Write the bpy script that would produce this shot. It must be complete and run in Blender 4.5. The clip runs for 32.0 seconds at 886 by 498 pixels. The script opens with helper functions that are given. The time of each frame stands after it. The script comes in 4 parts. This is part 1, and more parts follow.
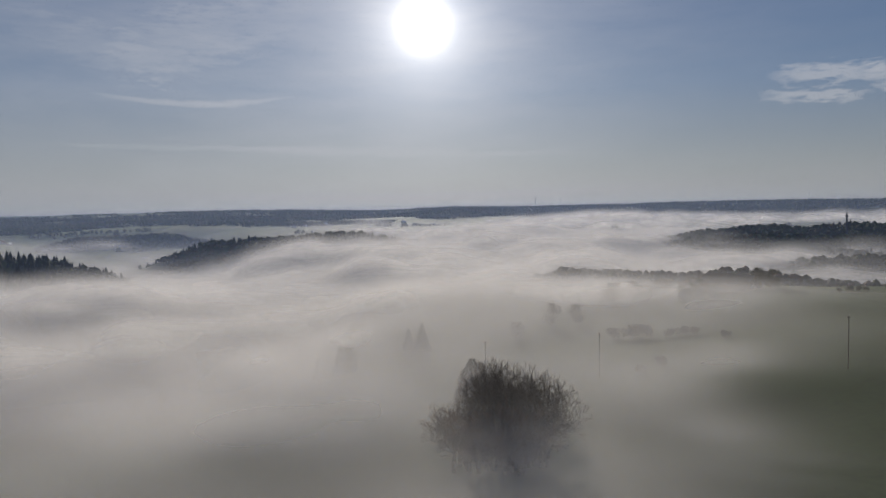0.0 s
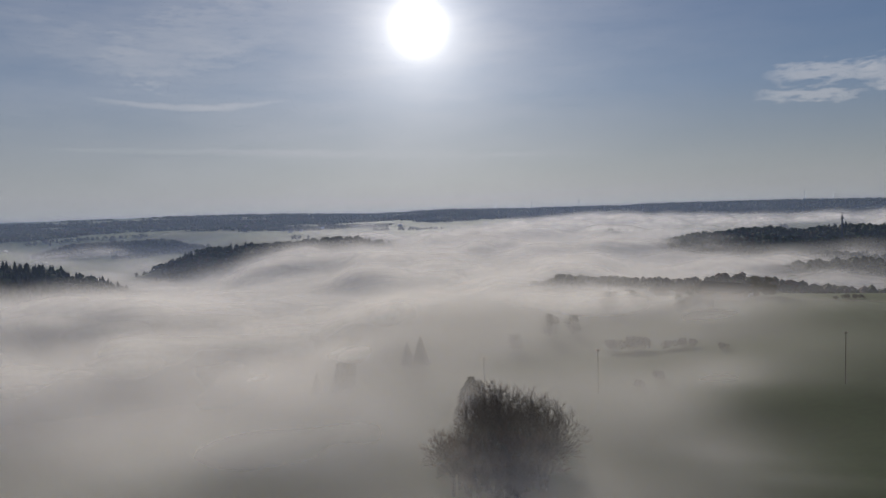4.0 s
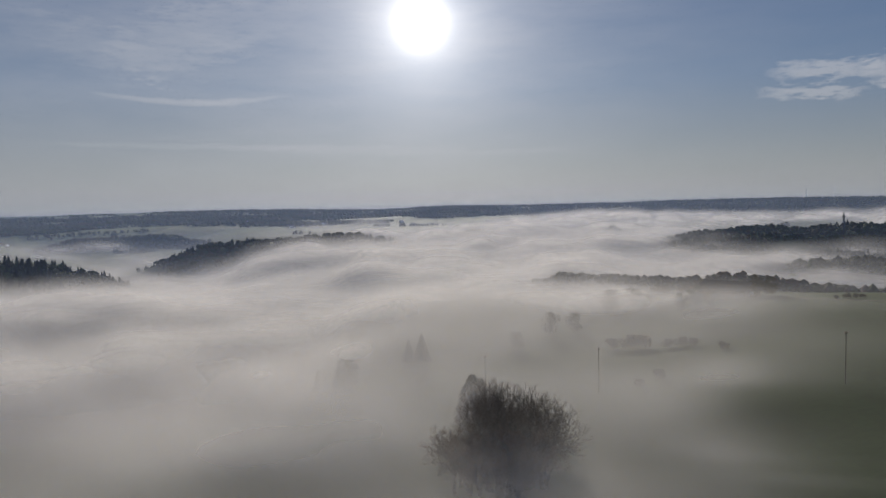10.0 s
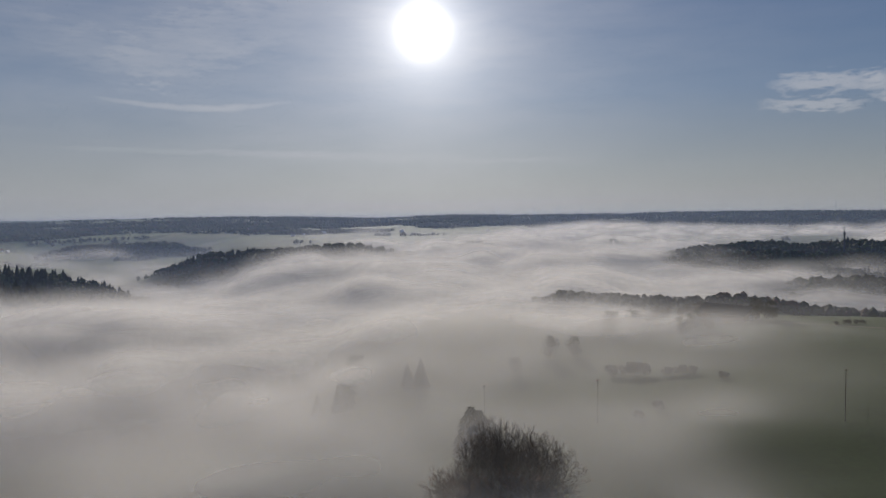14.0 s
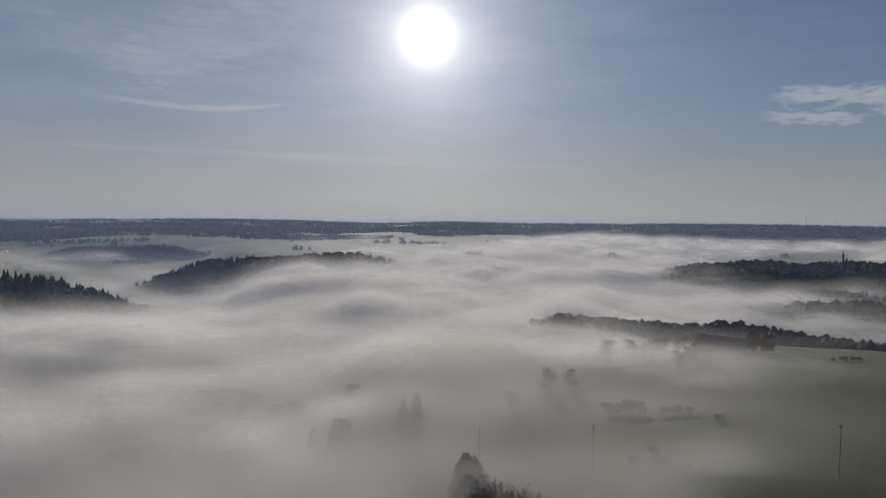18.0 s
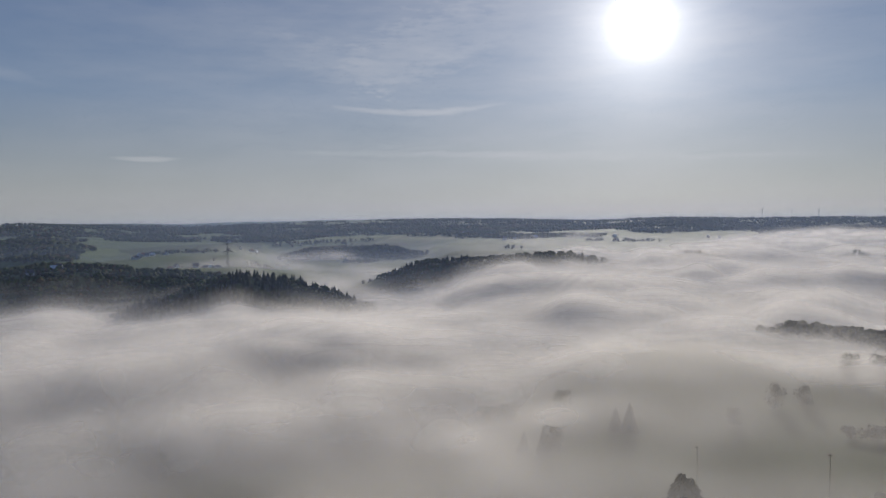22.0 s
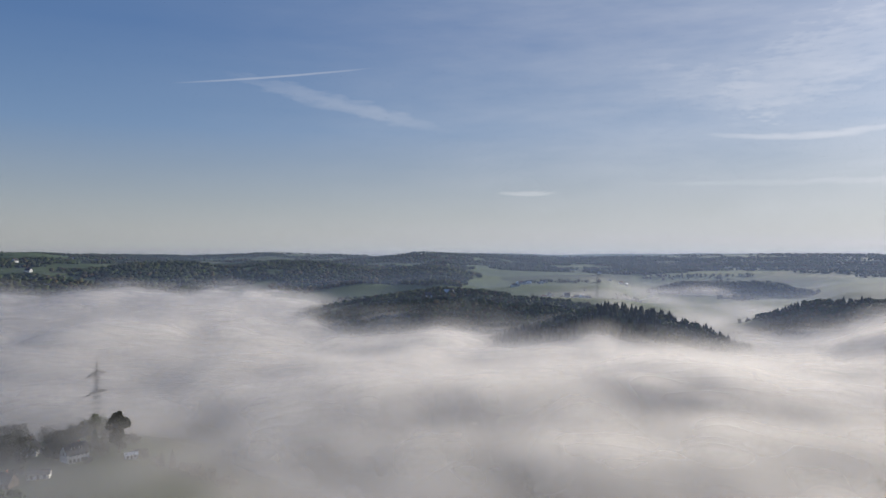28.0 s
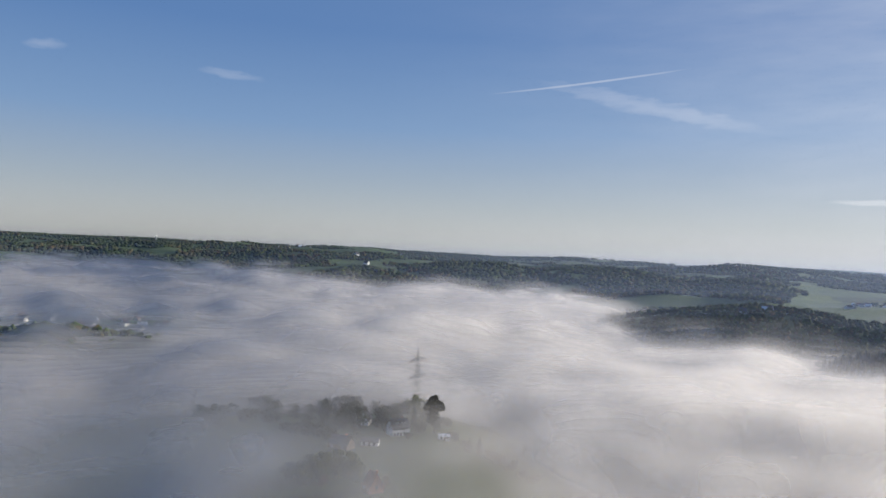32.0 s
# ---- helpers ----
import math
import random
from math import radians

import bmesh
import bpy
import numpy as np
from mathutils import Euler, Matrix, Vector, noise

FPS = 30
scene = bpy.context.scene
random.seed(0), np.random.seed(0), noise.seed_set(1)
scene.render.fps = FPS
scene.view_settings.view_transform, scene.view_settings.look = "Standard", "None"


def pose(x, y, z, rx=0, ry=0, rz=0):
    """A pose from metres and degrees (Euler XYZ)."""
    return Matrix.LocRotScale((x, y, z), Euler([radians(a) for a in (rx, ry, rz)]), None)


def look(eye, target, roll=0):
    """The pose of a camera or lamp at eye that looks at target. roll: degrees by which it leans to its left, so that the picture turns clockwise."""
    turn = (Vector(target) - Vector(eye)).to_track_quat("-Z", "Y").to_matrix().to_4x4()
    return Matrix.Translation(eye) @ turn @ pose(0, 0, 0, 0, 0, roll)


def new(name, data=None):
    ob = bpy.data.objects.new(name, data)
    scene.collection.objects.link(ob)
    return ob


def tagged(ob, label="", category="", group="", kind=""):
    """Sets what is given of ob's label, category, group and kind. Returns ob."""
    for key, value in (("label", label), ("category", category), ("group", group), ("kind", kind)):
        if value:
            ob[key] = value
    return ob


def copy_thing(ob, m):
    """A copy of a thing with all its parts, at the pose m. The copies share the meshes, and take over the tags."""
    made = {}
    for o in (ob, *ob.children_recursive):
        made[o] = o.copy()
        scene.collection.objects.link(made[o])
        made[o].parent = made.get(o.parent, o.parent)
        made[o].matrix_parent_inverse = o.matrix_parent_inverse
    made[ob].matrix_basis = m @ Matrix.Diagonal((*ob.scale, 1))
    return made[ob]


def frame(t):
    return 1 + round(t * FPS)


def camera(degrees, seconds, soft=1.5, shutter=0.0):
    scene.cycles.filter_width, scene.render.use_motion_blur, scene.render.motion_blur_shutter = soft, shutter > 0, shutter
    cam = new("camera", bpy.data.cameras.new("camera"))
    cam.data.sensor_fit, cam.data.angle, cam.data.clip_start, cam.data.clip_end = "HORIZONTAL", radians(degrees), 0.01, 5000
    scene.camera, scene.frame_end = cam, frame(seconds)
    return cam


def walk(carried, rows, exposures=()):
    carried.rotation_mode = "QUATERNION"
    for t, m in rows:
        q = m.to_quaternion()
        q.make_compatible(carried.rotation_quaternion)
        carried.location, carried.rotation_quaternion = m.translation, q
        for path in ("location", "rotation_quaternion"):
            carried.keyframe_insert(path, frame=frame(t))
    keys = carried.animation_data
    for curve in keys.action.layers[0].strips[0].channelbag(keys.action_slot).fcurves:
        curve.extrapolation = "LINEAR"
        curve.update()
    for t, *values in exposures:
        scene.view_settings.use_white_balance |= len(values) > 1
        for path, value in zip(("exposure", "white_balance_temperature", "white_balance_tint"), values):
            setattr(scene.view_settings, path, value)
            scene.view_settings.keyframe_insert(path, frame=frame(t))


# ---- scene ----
cam = camera(63.07, 32.0)
# seconds, eye, point looked at, lean
PATH = [
    (0.0, (-0.00, 0.00, 50.00), (0.01, 99.81, 43.86), -1.04),
    (0.5, (-0.08, 0.08, 50.17), (0.24, 99.86, 43.60), -1.31),
    (1.0, (-0.16, 0.09, 50.26), (-0.04, 99.91, 44.15), -1.08),
    (1.5, (-0.14, 0.09, 50.68), (-0.11, 99.89, 44.40), -1.06),
    (2.0, (-0.15, 0.09, 51.53), (0.01, 99.86, 44.70), -0.77),
    (2.5, (-0.16, 0.08, 52.57), (-0.49, 99.88, 46.25), -0.03),
    (3.0, (-0.20, 0.05, 53.56), (-0.46, 99.88, 47.76), -0.51),
    (3.5, (-0.24, -0.01, 54.29), (-0.16, 99.81, 48.44), -1.27),
    (5.5, (-0.39, -0.48, 55.58), (0.61, 99.32, 49.35), -1.53),
    (6.0, (-0.36, -0.60, 55.60), (0.52, 99.17, 48.90), -1.06),
    (6.5, (-0.35, -0.69, 55.58), (0.29, 99.08, 48.85), -0.65),
    (7.0, (-0.33, -0.73, 55.62), (0.16, 99.04, 48.90), -0.50),
    (7.5, (-0.31, -0.75, 55.64), (-0.01, 99.03, 49.08), -0.41),
    (8.0, (-0.32, -0.76, 55.62), (-0.10, 99.04, 49.17), -0.62),
    (8.5, (-0.35, -0.72, 55.63), (-0.25, 99.09, 49.42), -0.62),
    (9.0, (-0.39, -0.67, 55.62), (-0.12, 99.13, 49.39), -1.04),
    (9.5, (-0.42, -0.66, 55.56), (-0.05, 99.12, 48.90), -1.28),
    (10.0, (-0.46, -0.66, 55.50), (-0.15, 99.13, 49.08), -1.22),
    (10.5, (-0.47, -0.67, 55.56), (-0.70, 99.15, 49.51), 0.36),
    (11.0, (-0.38, -0.65, 56.03), (-0.26, 99.11, 49.08), -0.79),
    (11.5, (-0.33, -0.57, 56.85), (-0.22, 99.18, 49.87), -0.04),
    (12.0, (-0.30, -0.49, 57.82), (-1.08, 99.34, 52.08), 1.44),
    (12.5, (-0.27, -0.39, 59.00), (-0.59, 99.46, 53.66), -0.34),
    (13.0, (-0.29, -0.36, 60.10), (-0.90, 99.55, 55.88), -0.67),
    (13.5, (-0.36, -0.36, 61.22), (-1.07, 99.58, 57.71), -0.05),
    (14.0, (-0.37, -0.37, 62.35), (-0.10, 99.49, 57.02), -0.59),
    (14.5, (-0.39, -0.38, 63.63), (-0.03, 99.48, 58.32), -0.36),
    (16.5, (-0.44, -0.33, 69.34), (0.58, 99.49, 63.44), 0.42),
    (17.0, (-0.42, -0.32, 70.92), (0.60, 99.52, 65.50), -0.03),
    (17.5, (-0.34, -0.34, 72.57), (0.28, 99.54, 67.67), -0.17),
    (18.0, (-0.32, -0.30, 74.25), (0.05, 99.59, 69.57), 0.67),
    (18.5, (-0.32, -0.28, 75.75), (0.37, 99.59, 70.77), -0.59),
    (19.0, (-0.32, -0.29, 77.00), (0.85, 99.59, 72.24), -0.48),
    (19.5, (-0.32, -0.36, 77.81), (1.08, 99.49, 72.55), 0.02),
    (20.0, (-0.25, -0.46, 78.24), (1.77, 99.35, 72.36), -1.97),
    (20.5, (-0.20, -0.52, 78.43), (-0.26, 99.29, 72.25), -1.47),
    (21.0, (-0.04, -0.59, 78.51), (-7.42, 98.90, 71.64), -0.08),
    (21.5, (0.33, -0.68, 78.49), (-17.37, 97.57, 72.78), -0.73),
    (22.0, (0.84, -0.72, 78.54), (-27.54, 95.03, 73.39), -0.54),
    (22.5, (1.41, -0.68, 78.70), (-34.78, 92.47, 75.07), 0.02),
    (23.0, (1.90, -0.57, 78.99), (-38.00, 91.10, 76.65), 0.47),
    (23.5, (2.36, -0.41, 79.31), (-39.72, 90.29, 77.90), 0.25),
    (24.0, (2.82, -0.23, 79.64), (-43.54, 88.36, 78.24), -0.10),
    (24.5, (3.27, -0.06, 79.94), (-53.45, 82.30, 78.89), -0.66),
    (25.0, (3.67, 0.07, 80.17), (-59.22, 77.82, 79.82), -1.02),
    (25.5, (3.98, 0.09, 80.29), (-61.51, 75.66, 79.60), -0.76),
    (26.0, (4.18, 0.04, 80.31), (-64.67, 72.56, 79.38), -0.42),
    (26.5, (4.26, -0.07, 80.22), (-65.54, 71.53, 79.42), -0.54),
    (28.5, (4.09, -0.84, 79.44), (-67.22, 69.25, 78.89), 0.25),
    (29.0, (4.05, -1.19, 79.28), (-67.22, 68.95, 78.58), 0.13),
    (29.5, (4.01, -1.69, 79.12), (-72.97, 62.15, 78.71), -0.05),
    (30.0, (4.01, -2.16, 79.08), (-80.63, 51.09, 79.02), 0.19),
    (30.5, (4.05, -2.49, 79.15), (-85.52, 41.97, 78.96), 0.62),
    (31.0, (4.13, -2.70, 79.29), (-88.49, 35.00, 79.00), 1.30),
    (31.5, (4.21, -2.81, 79.44), (-89.03, 33.34, 79.22), 1.65),
    (32.0, (4.29, -2.88, 79.60), (-89.17, 32.69, 78.85), 2.51),
]
EXPOSURE = [(0.0, -0.16), (12.0, -0.18), (19.0, -0.26), (20.5, -0.28), (21.5, -0.12), (23.0, 0.18), (25.0, 0.34), (26.0, 0.42), (29.0, 0.5), (32.0, 0.78)]
walk(cam, [(t, look(e, g, r)) for t, e, g, r in PATH], EXPOSURE)
scene.cycles.transparent_max_bounces = 128

# ---- sky and sun ----
SUN_EL, SUN_AZ = 13.75, 1.2            # degrees; azimuths count from +y to the left


def nodes_of(tree):
    """A short way to add nodes: n(type, inputs..., settings) returns the node's first output."""
    def n(kind, *ins, out=0, operation="", use_clamp=False, attribute_name=""):
        node = tree.nodes.new("ShaderNode" + kind)
        if operation:
            node.operation = operation
        if use_clamp:
            node.use_clamp = True
        if attribute_name:
            node.attribute_name = attribute_name
        for i, v in enumerate(ins):
            if v is None:
                continue
            if isinstance(v, bpy.types.NodeSocket):
                tree.links.new(v, node.inputs[i])
            else:
                node.inputs[i].default_value = v
        return node.outputs[out] if node.outputs else None
    return n


def math_of(n):
    return lambda op, *v, clamp=False: n("Math", *v, operation=op, use_clamp=clamp)


world = bpy.data.worlds.new("sky")
scene.world = world
world.use_nodes = True
wt = world.node_tree
wt.nodes.clear()
n = nodes_of(wt)
m = math_of(n)
sky = wt.nodes.new("ShaderNodeTexSky")
sky.sky_type, sky.sun_disc = "NISHITA", False
sky.sun_elevation, sky.sun_rotation = radians(SUN_EL), radians(-SUN_AZ)
sky.altitude, sky.air_density, sky.dust_density, sky.ozone_density = 300, 1.0, 0.15, 3.0
way = n("TexCoord")
sep = wt.nodes.new("ShaderNodeSeparateXYZ")
wt.links.new(way, sep.inputs[0])
X, Y, Zc = sep.outputs
el = m("MULTIPLY", m("ARCSINE", Zc), 57.29578)
az = m("MULTIPLY", m("ARCTAN2", m("MULTIPLY", X, -1.0), Y), 57.29578)
grain_at = n("CombineXYZ", m("MULTIPLY", az, 0.11), m("MULTIPLY", el, 0.55), 0.0)
grain = n("TexNoise", grain_at, None, 1.0, 5.0, 0.62)
fine = n("TexNoise", n("CombineXYZ", m("MULTIPLY", az, 0.5), m("MULTIPLY", el, 1.9), 3.0), None, 1.0, 4.0, 0.6)


def wisp(a0, e0, half_len, half_thick, tilt, bend=0.0, ragged=1.0, edge=1.6):
    """A streak of cloud round (a0, e0): soft-edged, tilted and bent along its length, torn by the noise."""
    da = m("SUBTRACT", az, a0)
    ridge = m("ADD", m("MULTIPLY", da, tilt), m("ADD", m("MULTIPLY", m("MULTIPLY", da, da), bend), e0))
    de = m("ADD", m("SUBTRACT", el, ridge), m("MULTIPLY", m("SUBTRACT", fine, 0.5), half_thick * 2.2 * ragged))
    u = m("DIVIDE", da, half_len)
    v = m("DIVIDE", de, half_thick)
    q = m("SUBTRACT", 1.0, m("ADD", m("MULTIPLY", u, u), m("MULTIPLY", v, v)))
    return m("MULTIPLY", m("MULTIPLY", q, edge), m("ADD", 0.35, grain), clamp=True)


WISPS = [  # azimuth, elevation, half length, half thickness, tilt, bend, ragged, edge, amount
    (18.4, 7.75, 7.5, 0.28, -0.012, 0.012, 0.8, 1.2, 0.55),
    (-27.8, 8.6, 3.8, 0.75, 0.03, 0.0, 1.6, 1.5, 0.75),
    (-27.2, 7.15, 3.8, 0.5, 0.05, 0.0, 1.9, 1.5, 0.7),
    (-32.5, 8.0, 2.6, 1.2, 0.05, 0.0, 1.3, 2.0, 0.7),
    (14.0, 4.5, 17.0, 0.28, 0.01, 0.0, 1.0, 1.0, 0.35),
    (0.0, 4.0, 16.0, 0.3, 0.015, 0.0, 1.2, 0.9, 0.3),
    (38.8, 4.05, 2.6, 0.22, 0.0, 0.01, 0.6, 1.6, 0.5),
    (58.4, 12.75, 7.8, 0.1, -0.125, 0.0, 0.25, 1.3, 0.4),
    (53.5, 10.9, 9.0, 0.7, 0.22, 0.0, 1.0, 0.9, 0.32),
    (17.5, 12.8, 8.0, 2.6, -0.3, 0.0, 1.4, 0.7, 0.5),
    (25.0, 11.5, 7.0, 1.6, 0.25, 0.0, 1.4, 0.7, 0.3),
    (98.5, 12.4, 1.5, 0.4, -0.1, 0.0, 1.2, 1.0, 0.25),
    (86.0, 11.9, 2.6, 0.35, 0.06, 0.0, 1.2, 1.0, 0.22),
]
cover = 0.0
for *shape, amount in WISPS:
    cover = m("ADD", cover, m("MULTIPLY", wisp(*shape), amount))
# thin high veil, denser about the sun and towards the horizon
sun_way = Vector((-math.sin(radians(SUN_AZ)) * math.cos(radians(SUN_EL)), math.cos(radians(SUN_AZ)) * math.cos(radians(SUN_EL)), math.sin(radians(SUN_EL))))
dot = n("VectorMath", way, tuple(sun_way), operation="DOT_PRODUCT", out=1)
off = m("MULTIPLY", m("ARCCOSINE", m("MINIMUM", dot, 0.9999999)), 57.29578)
veil = m("MULTIPLY", m("EXPONENT", m("DIVIDE", off, -16.0)), m("MULTIPLY_ADD", grain, 1.1, -0.15))
low = m("MULTIPLY", m("EXPONENT", m("DIVIDE", m("MAXIMUM", el, 0.0), -3.2)), m("SUBTRACT", 1.0, m("MULTIPLY", m("DIVIDE", m("SUBTRACT", az, 40.0), 45.0, clamp=True), 0.4)))
aureole = m("ADD", m("MULTIPLY", m("EXPONENT", m("MULTIPLY", m("POWER", m("DIVIDE", off, 1.2), 2.0), -1.0)), 4.0),
            m("ADD", m("MULTIPLY", m("EXPONENT", m("DIVIDE", off, -2.5)), 1.25), m("ADD", m("MULTIPLY", m("EXPONENT", m("DIVIDE", off, -9.0)), 0.26), m("MULTIPLY", m("EXPONENT", m("DIVIDE", off, -24.0)), 0.1))))
shade = wt.nodes.new("ShaderNodeValToRGB")
SHADES = [(0.0, (0.24, 0.25, 0.245)), (0.05, (0.17, 0.21, 0.26)), (0.11, (0.1, 0.168, 0.285)), (0.2, (0.055, 0.115, 0.245)), (0.4, (0.05, 0.1, 0.22)), (1.0, (0.035, 0.075, 0.17))]
while len(shade.color_ramp.elements) < len(SHADES):
    shade.color_ramp.elements.new(0.5)
for e, (p, c) in zip(shade.color_ramp.elements, SHADES):
    e.position, e.color = p, (*c, 1)
wt.links.new(m("DIVIDE", el, 80.0, clamp=True), shade.inputs[0])
sky_col = n("VectorMath", n("VectorMath", sky.outputs[0], (0.006, 0.006, 0.006), operation="MULTIPLY"), shade.outputs[0], operation="ADD")


def blend(f, a, b):
    node = wt.nodes.new("ShaderNodeMix")
    node.data_type = "RGBA"
    for sock, v in ((node.inputs[0], f), (node.inputs[6], a), (node.inputs[7], b)):
        if isinstance(v, bpy.types.NodeSocket):
            wt.links.new(v, sock)
        else:
            sock.default_value = v
    return node.outputs[2]


col = blend(m("MULTIPLY", low, 0.46, clamp=True), sky_col, (0.47, 0.46, 0.41, 1))
col = blend(m("MULTIPLY", veil, 0.68, clamp=True), col, (0.48, 0.475, 0.52, 1))
thin = m("MULTIPLY", m("EXPONENT", m("MULTIPLY", m("POWER", m("DIVIDE", m("SUBTRACT", az, 26.0), 26.0), 2.0), -1.0)), m("MULTIPLY_ADD", grain, 0.7, 0.1))
col = blend(m("MULTIPLY", thin, 0.52, clamp=True), col, (0.44, 0.455, 0.5, 1))
col = blend(m("MULTIPLY", cover, 0.62, clamp=True), col, (0.55, 0.55, 0.58, 1))
glow = n("VectorMath", (1.0, 0.98, 0.97), None, None, aureole, operation="SCALE")
col = n("VectorMath", col, glow, operation="ADD")
back = wt.nodes.new("ShaderNodeBackground")
wt.links.new(col, back.inputs[0])
back.inputs[1].default_value = 1.0
wo = wt.nodes.new("ShaderNodeOutputWorld")
wt.links.new(back.outputs[0], wo.inputs[0])

sun_data = bpy.data.lights.new("sun", "SUN")
sun_data.energy, sun_data.angle, sun_data.color = 4.3, radians(1.2), (1.0, 0.915, 0.79)
sun_ob = new("sun", sun_data)
sun_ob.matrix_world = look(sun_way * 1000, (0, 0, 0))

# ---- materials ----


def material(name, build, rough=0.9):
    """build(n, m, bsdf) wires a principled shader; it returns the colour."""
    mat = bpy.data.materials.new(name)
    mat.use_nodes = True
    t = mat.node_tree
    t.nodes.clear()
    nn = nodes_of(t)
    b = t.nodes.new("ShaderNodeBsdfPrincipled")
    b.inputs["Roughness"].default_value = rough
    if rough >= 0.85:
        b.inputs["Specular IOR Level"].default_value = 0.12
    o = t.nodes.new("ShaderNodeOutputMaterial")
    t.links.new(b.outputs[0], o.inputs[0])
    c = build(nn, math_of(nn), b, t)
    if c is not None:
        if isinstance(c, bpy.types.NodeSocket):
            t.links.new(c, b.inputs[0])
        else:
            b.inputs[0].default_value = c
    return mat


def ramp(t, f, *stops):
    node = t.nodes.new("ShaderNodeValToRGB")
    e = node.color_ramp.elements
    while len(e) < len(stops):
        e.new(0.5)
    for s, (p, c) in zip(e, stops):
        s.position, s.color = p, (*c, 1)
    t.links.new(f, node.inputs[0])
    return node.outputs[0]


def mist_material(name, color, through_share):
    """Mist on see-through rings: light falls on them by the way the swells lean, and through them from behind."""
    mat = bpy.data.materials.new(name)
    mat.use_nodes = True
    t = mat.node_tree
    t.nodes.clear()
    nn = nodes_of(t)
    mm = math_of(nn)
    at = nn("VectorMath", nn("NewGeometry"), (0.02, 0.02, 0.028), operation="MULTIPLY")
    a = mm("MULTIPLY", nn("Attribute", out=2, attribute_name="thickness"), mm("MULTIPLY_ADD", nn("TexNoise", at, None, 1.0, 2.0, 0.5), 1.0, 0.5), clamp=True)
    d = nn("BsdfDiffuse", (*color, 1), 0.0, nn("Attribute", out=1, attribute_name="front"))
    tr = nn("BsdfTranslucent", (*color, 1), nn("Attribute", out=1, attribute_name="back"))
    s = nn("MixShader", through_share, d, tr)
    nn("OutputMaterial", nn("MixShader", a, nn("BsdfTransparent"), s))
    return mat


def veil_material(name, color, gloss, wispy=False, behind=0.5):
    """Fog and haze: see-through by the sheet's own density, scattering light both ways."""
    mat = bpy.data.materials.new(name)
    mat.use_nodes = True
    t = mat.node_tree
    t.nodes.clear()
    nn = nodes_of(t)
    a = nn("Attribute", out=2, attribute_name="thickness")
    if wispy:
        mm = math_of(nn)
        at = nn("VectorMath", nn("NewGeometry"), (0.012, 0.012, 0.02), operation="MULTIPLY")
        a = mm("MULTIPLY", a, mm("MULTIPLY_ADD", nn("TexNoise", at, None, 1.0, 2.0, 0.5), 1.5, 0.25), clamp=True)
    d = nn("BsdfDiffuse", (*color, 1))
    tr = nn("BsdfTranslucent", (*color, 1))
    s = nn("MixShader", behind, d, tr)
    if gloss:
        s = nn("MixShader", gloss, s, nn("BsdfGlossy", (0.97, 0.945, 0.88, 1), 0.83))
    s = nn("MixShader", a, nn("BsdfTransparent"), s)
    nn("OutputMaterial", s)
    return mat


FOG = veil_material("fog", (0.78, 0.755, 0.735), 0.25, True)
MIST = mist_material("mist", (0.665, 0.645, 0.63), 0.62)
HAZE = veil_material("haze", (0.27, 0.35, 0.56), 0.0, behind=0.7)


def grass_build(n, m, b, t):
    pos = n("NewGeometry")
    bent = n("VectorMath", pos, n("VectorMath", n("TexNoise", pos, None, 0.004, 2.0, 0.5, out=1), (90.0, 90.0, 0.0), operation="MULTIPLY"), operation="ADD")
    flat = n("VectorMath", bent, (1.0, 0.55, 0.0), operation="MULTIPLY")
    hue = n("SeparateColor", n("TexVoronoi", flat, None, 0.0042, out=1))
    mid_n = n("TexNoise", pos, None, 0.02, 5.0, 0.6)
    fine_n = n("TexNoise", pos, None, 0.6, 4.0, 0.65)
    grain = m("ADD", m("MULTIPLY", mid_n, 0.3), m("MULTIPLY", fine_n, 0.25))
    crop = ramp(t, m("ADD", m("MULTIPLY", hue, 0.6), grain), (0.2, (0.03, 0.046, 0.014)), (0.45, (0.055, 0.085, 0.022)), (0.7, (0.09, 0.125, 0.034)), (0.86, (0.1, 0.12, 0.046)), (0.95, (0.12, 0.095, 0.055)))
    backlit_grass = ramp(t, m("ADD", m("MULTIPLY", hue, 0.3), m("MULTIPLY", grain, 1.4)), (0.25, (0.018, 0.03, 0.009)), (0.55, (0.036, 0.058, 0.015)), (0.85, (0.06, 0.085, 0.026)))
    # grass near the camera coloured darker to stand for backlight, sown fields further out
    out = m("MULTIPLY", m("SUBTRACT", n("VectorMath", pos, operation="LENGTH", out=1), 520.0), 0.005, clamp=True)
    mix = t.nodes.new("ShaderNodeMix")
    mix.data_type = "RGBA"
    t.links.new(out, mix.inputs[0])
    t.links.new(backlit_grass, mix.inputs[6])
    t.links.new(crop, mix.inputs[7])
    return mix.outputs[2]


GRASS = material("meadow", grass_build)


def wood_build(dark, light):
    def build(n, m, b, t):
        pos = n("NewGeometry")
        isl = n("NewGeometry", out=8)
        f = m("ADD", m("MULTIPLY", n("TexNoise", pos, None, 0.5, 3.0, 0.7), 0.6), m("MULTIPLY", isl, 0.2))
        drift = n("TexNoise", pos, None, 0.006, 3.0, 0.6)
        hue = ramp(t, m("ADD", m("MULTIPLY", drift, 0.8), m("MULTIPLY", isl, 0.25)), (0.36, (0.75, 0.85, 0.75)), (0.48, (0.95, 1.3, 0.6)), (0.58, (1.0, 1.0, 0.9)), (0.7, (1.5, 0.95, 0.72)))
        return n("VectorMath", ramp(t, f, (0.15, dark), (0.8, light)), hue, operation="MULTIPLY")
    return build


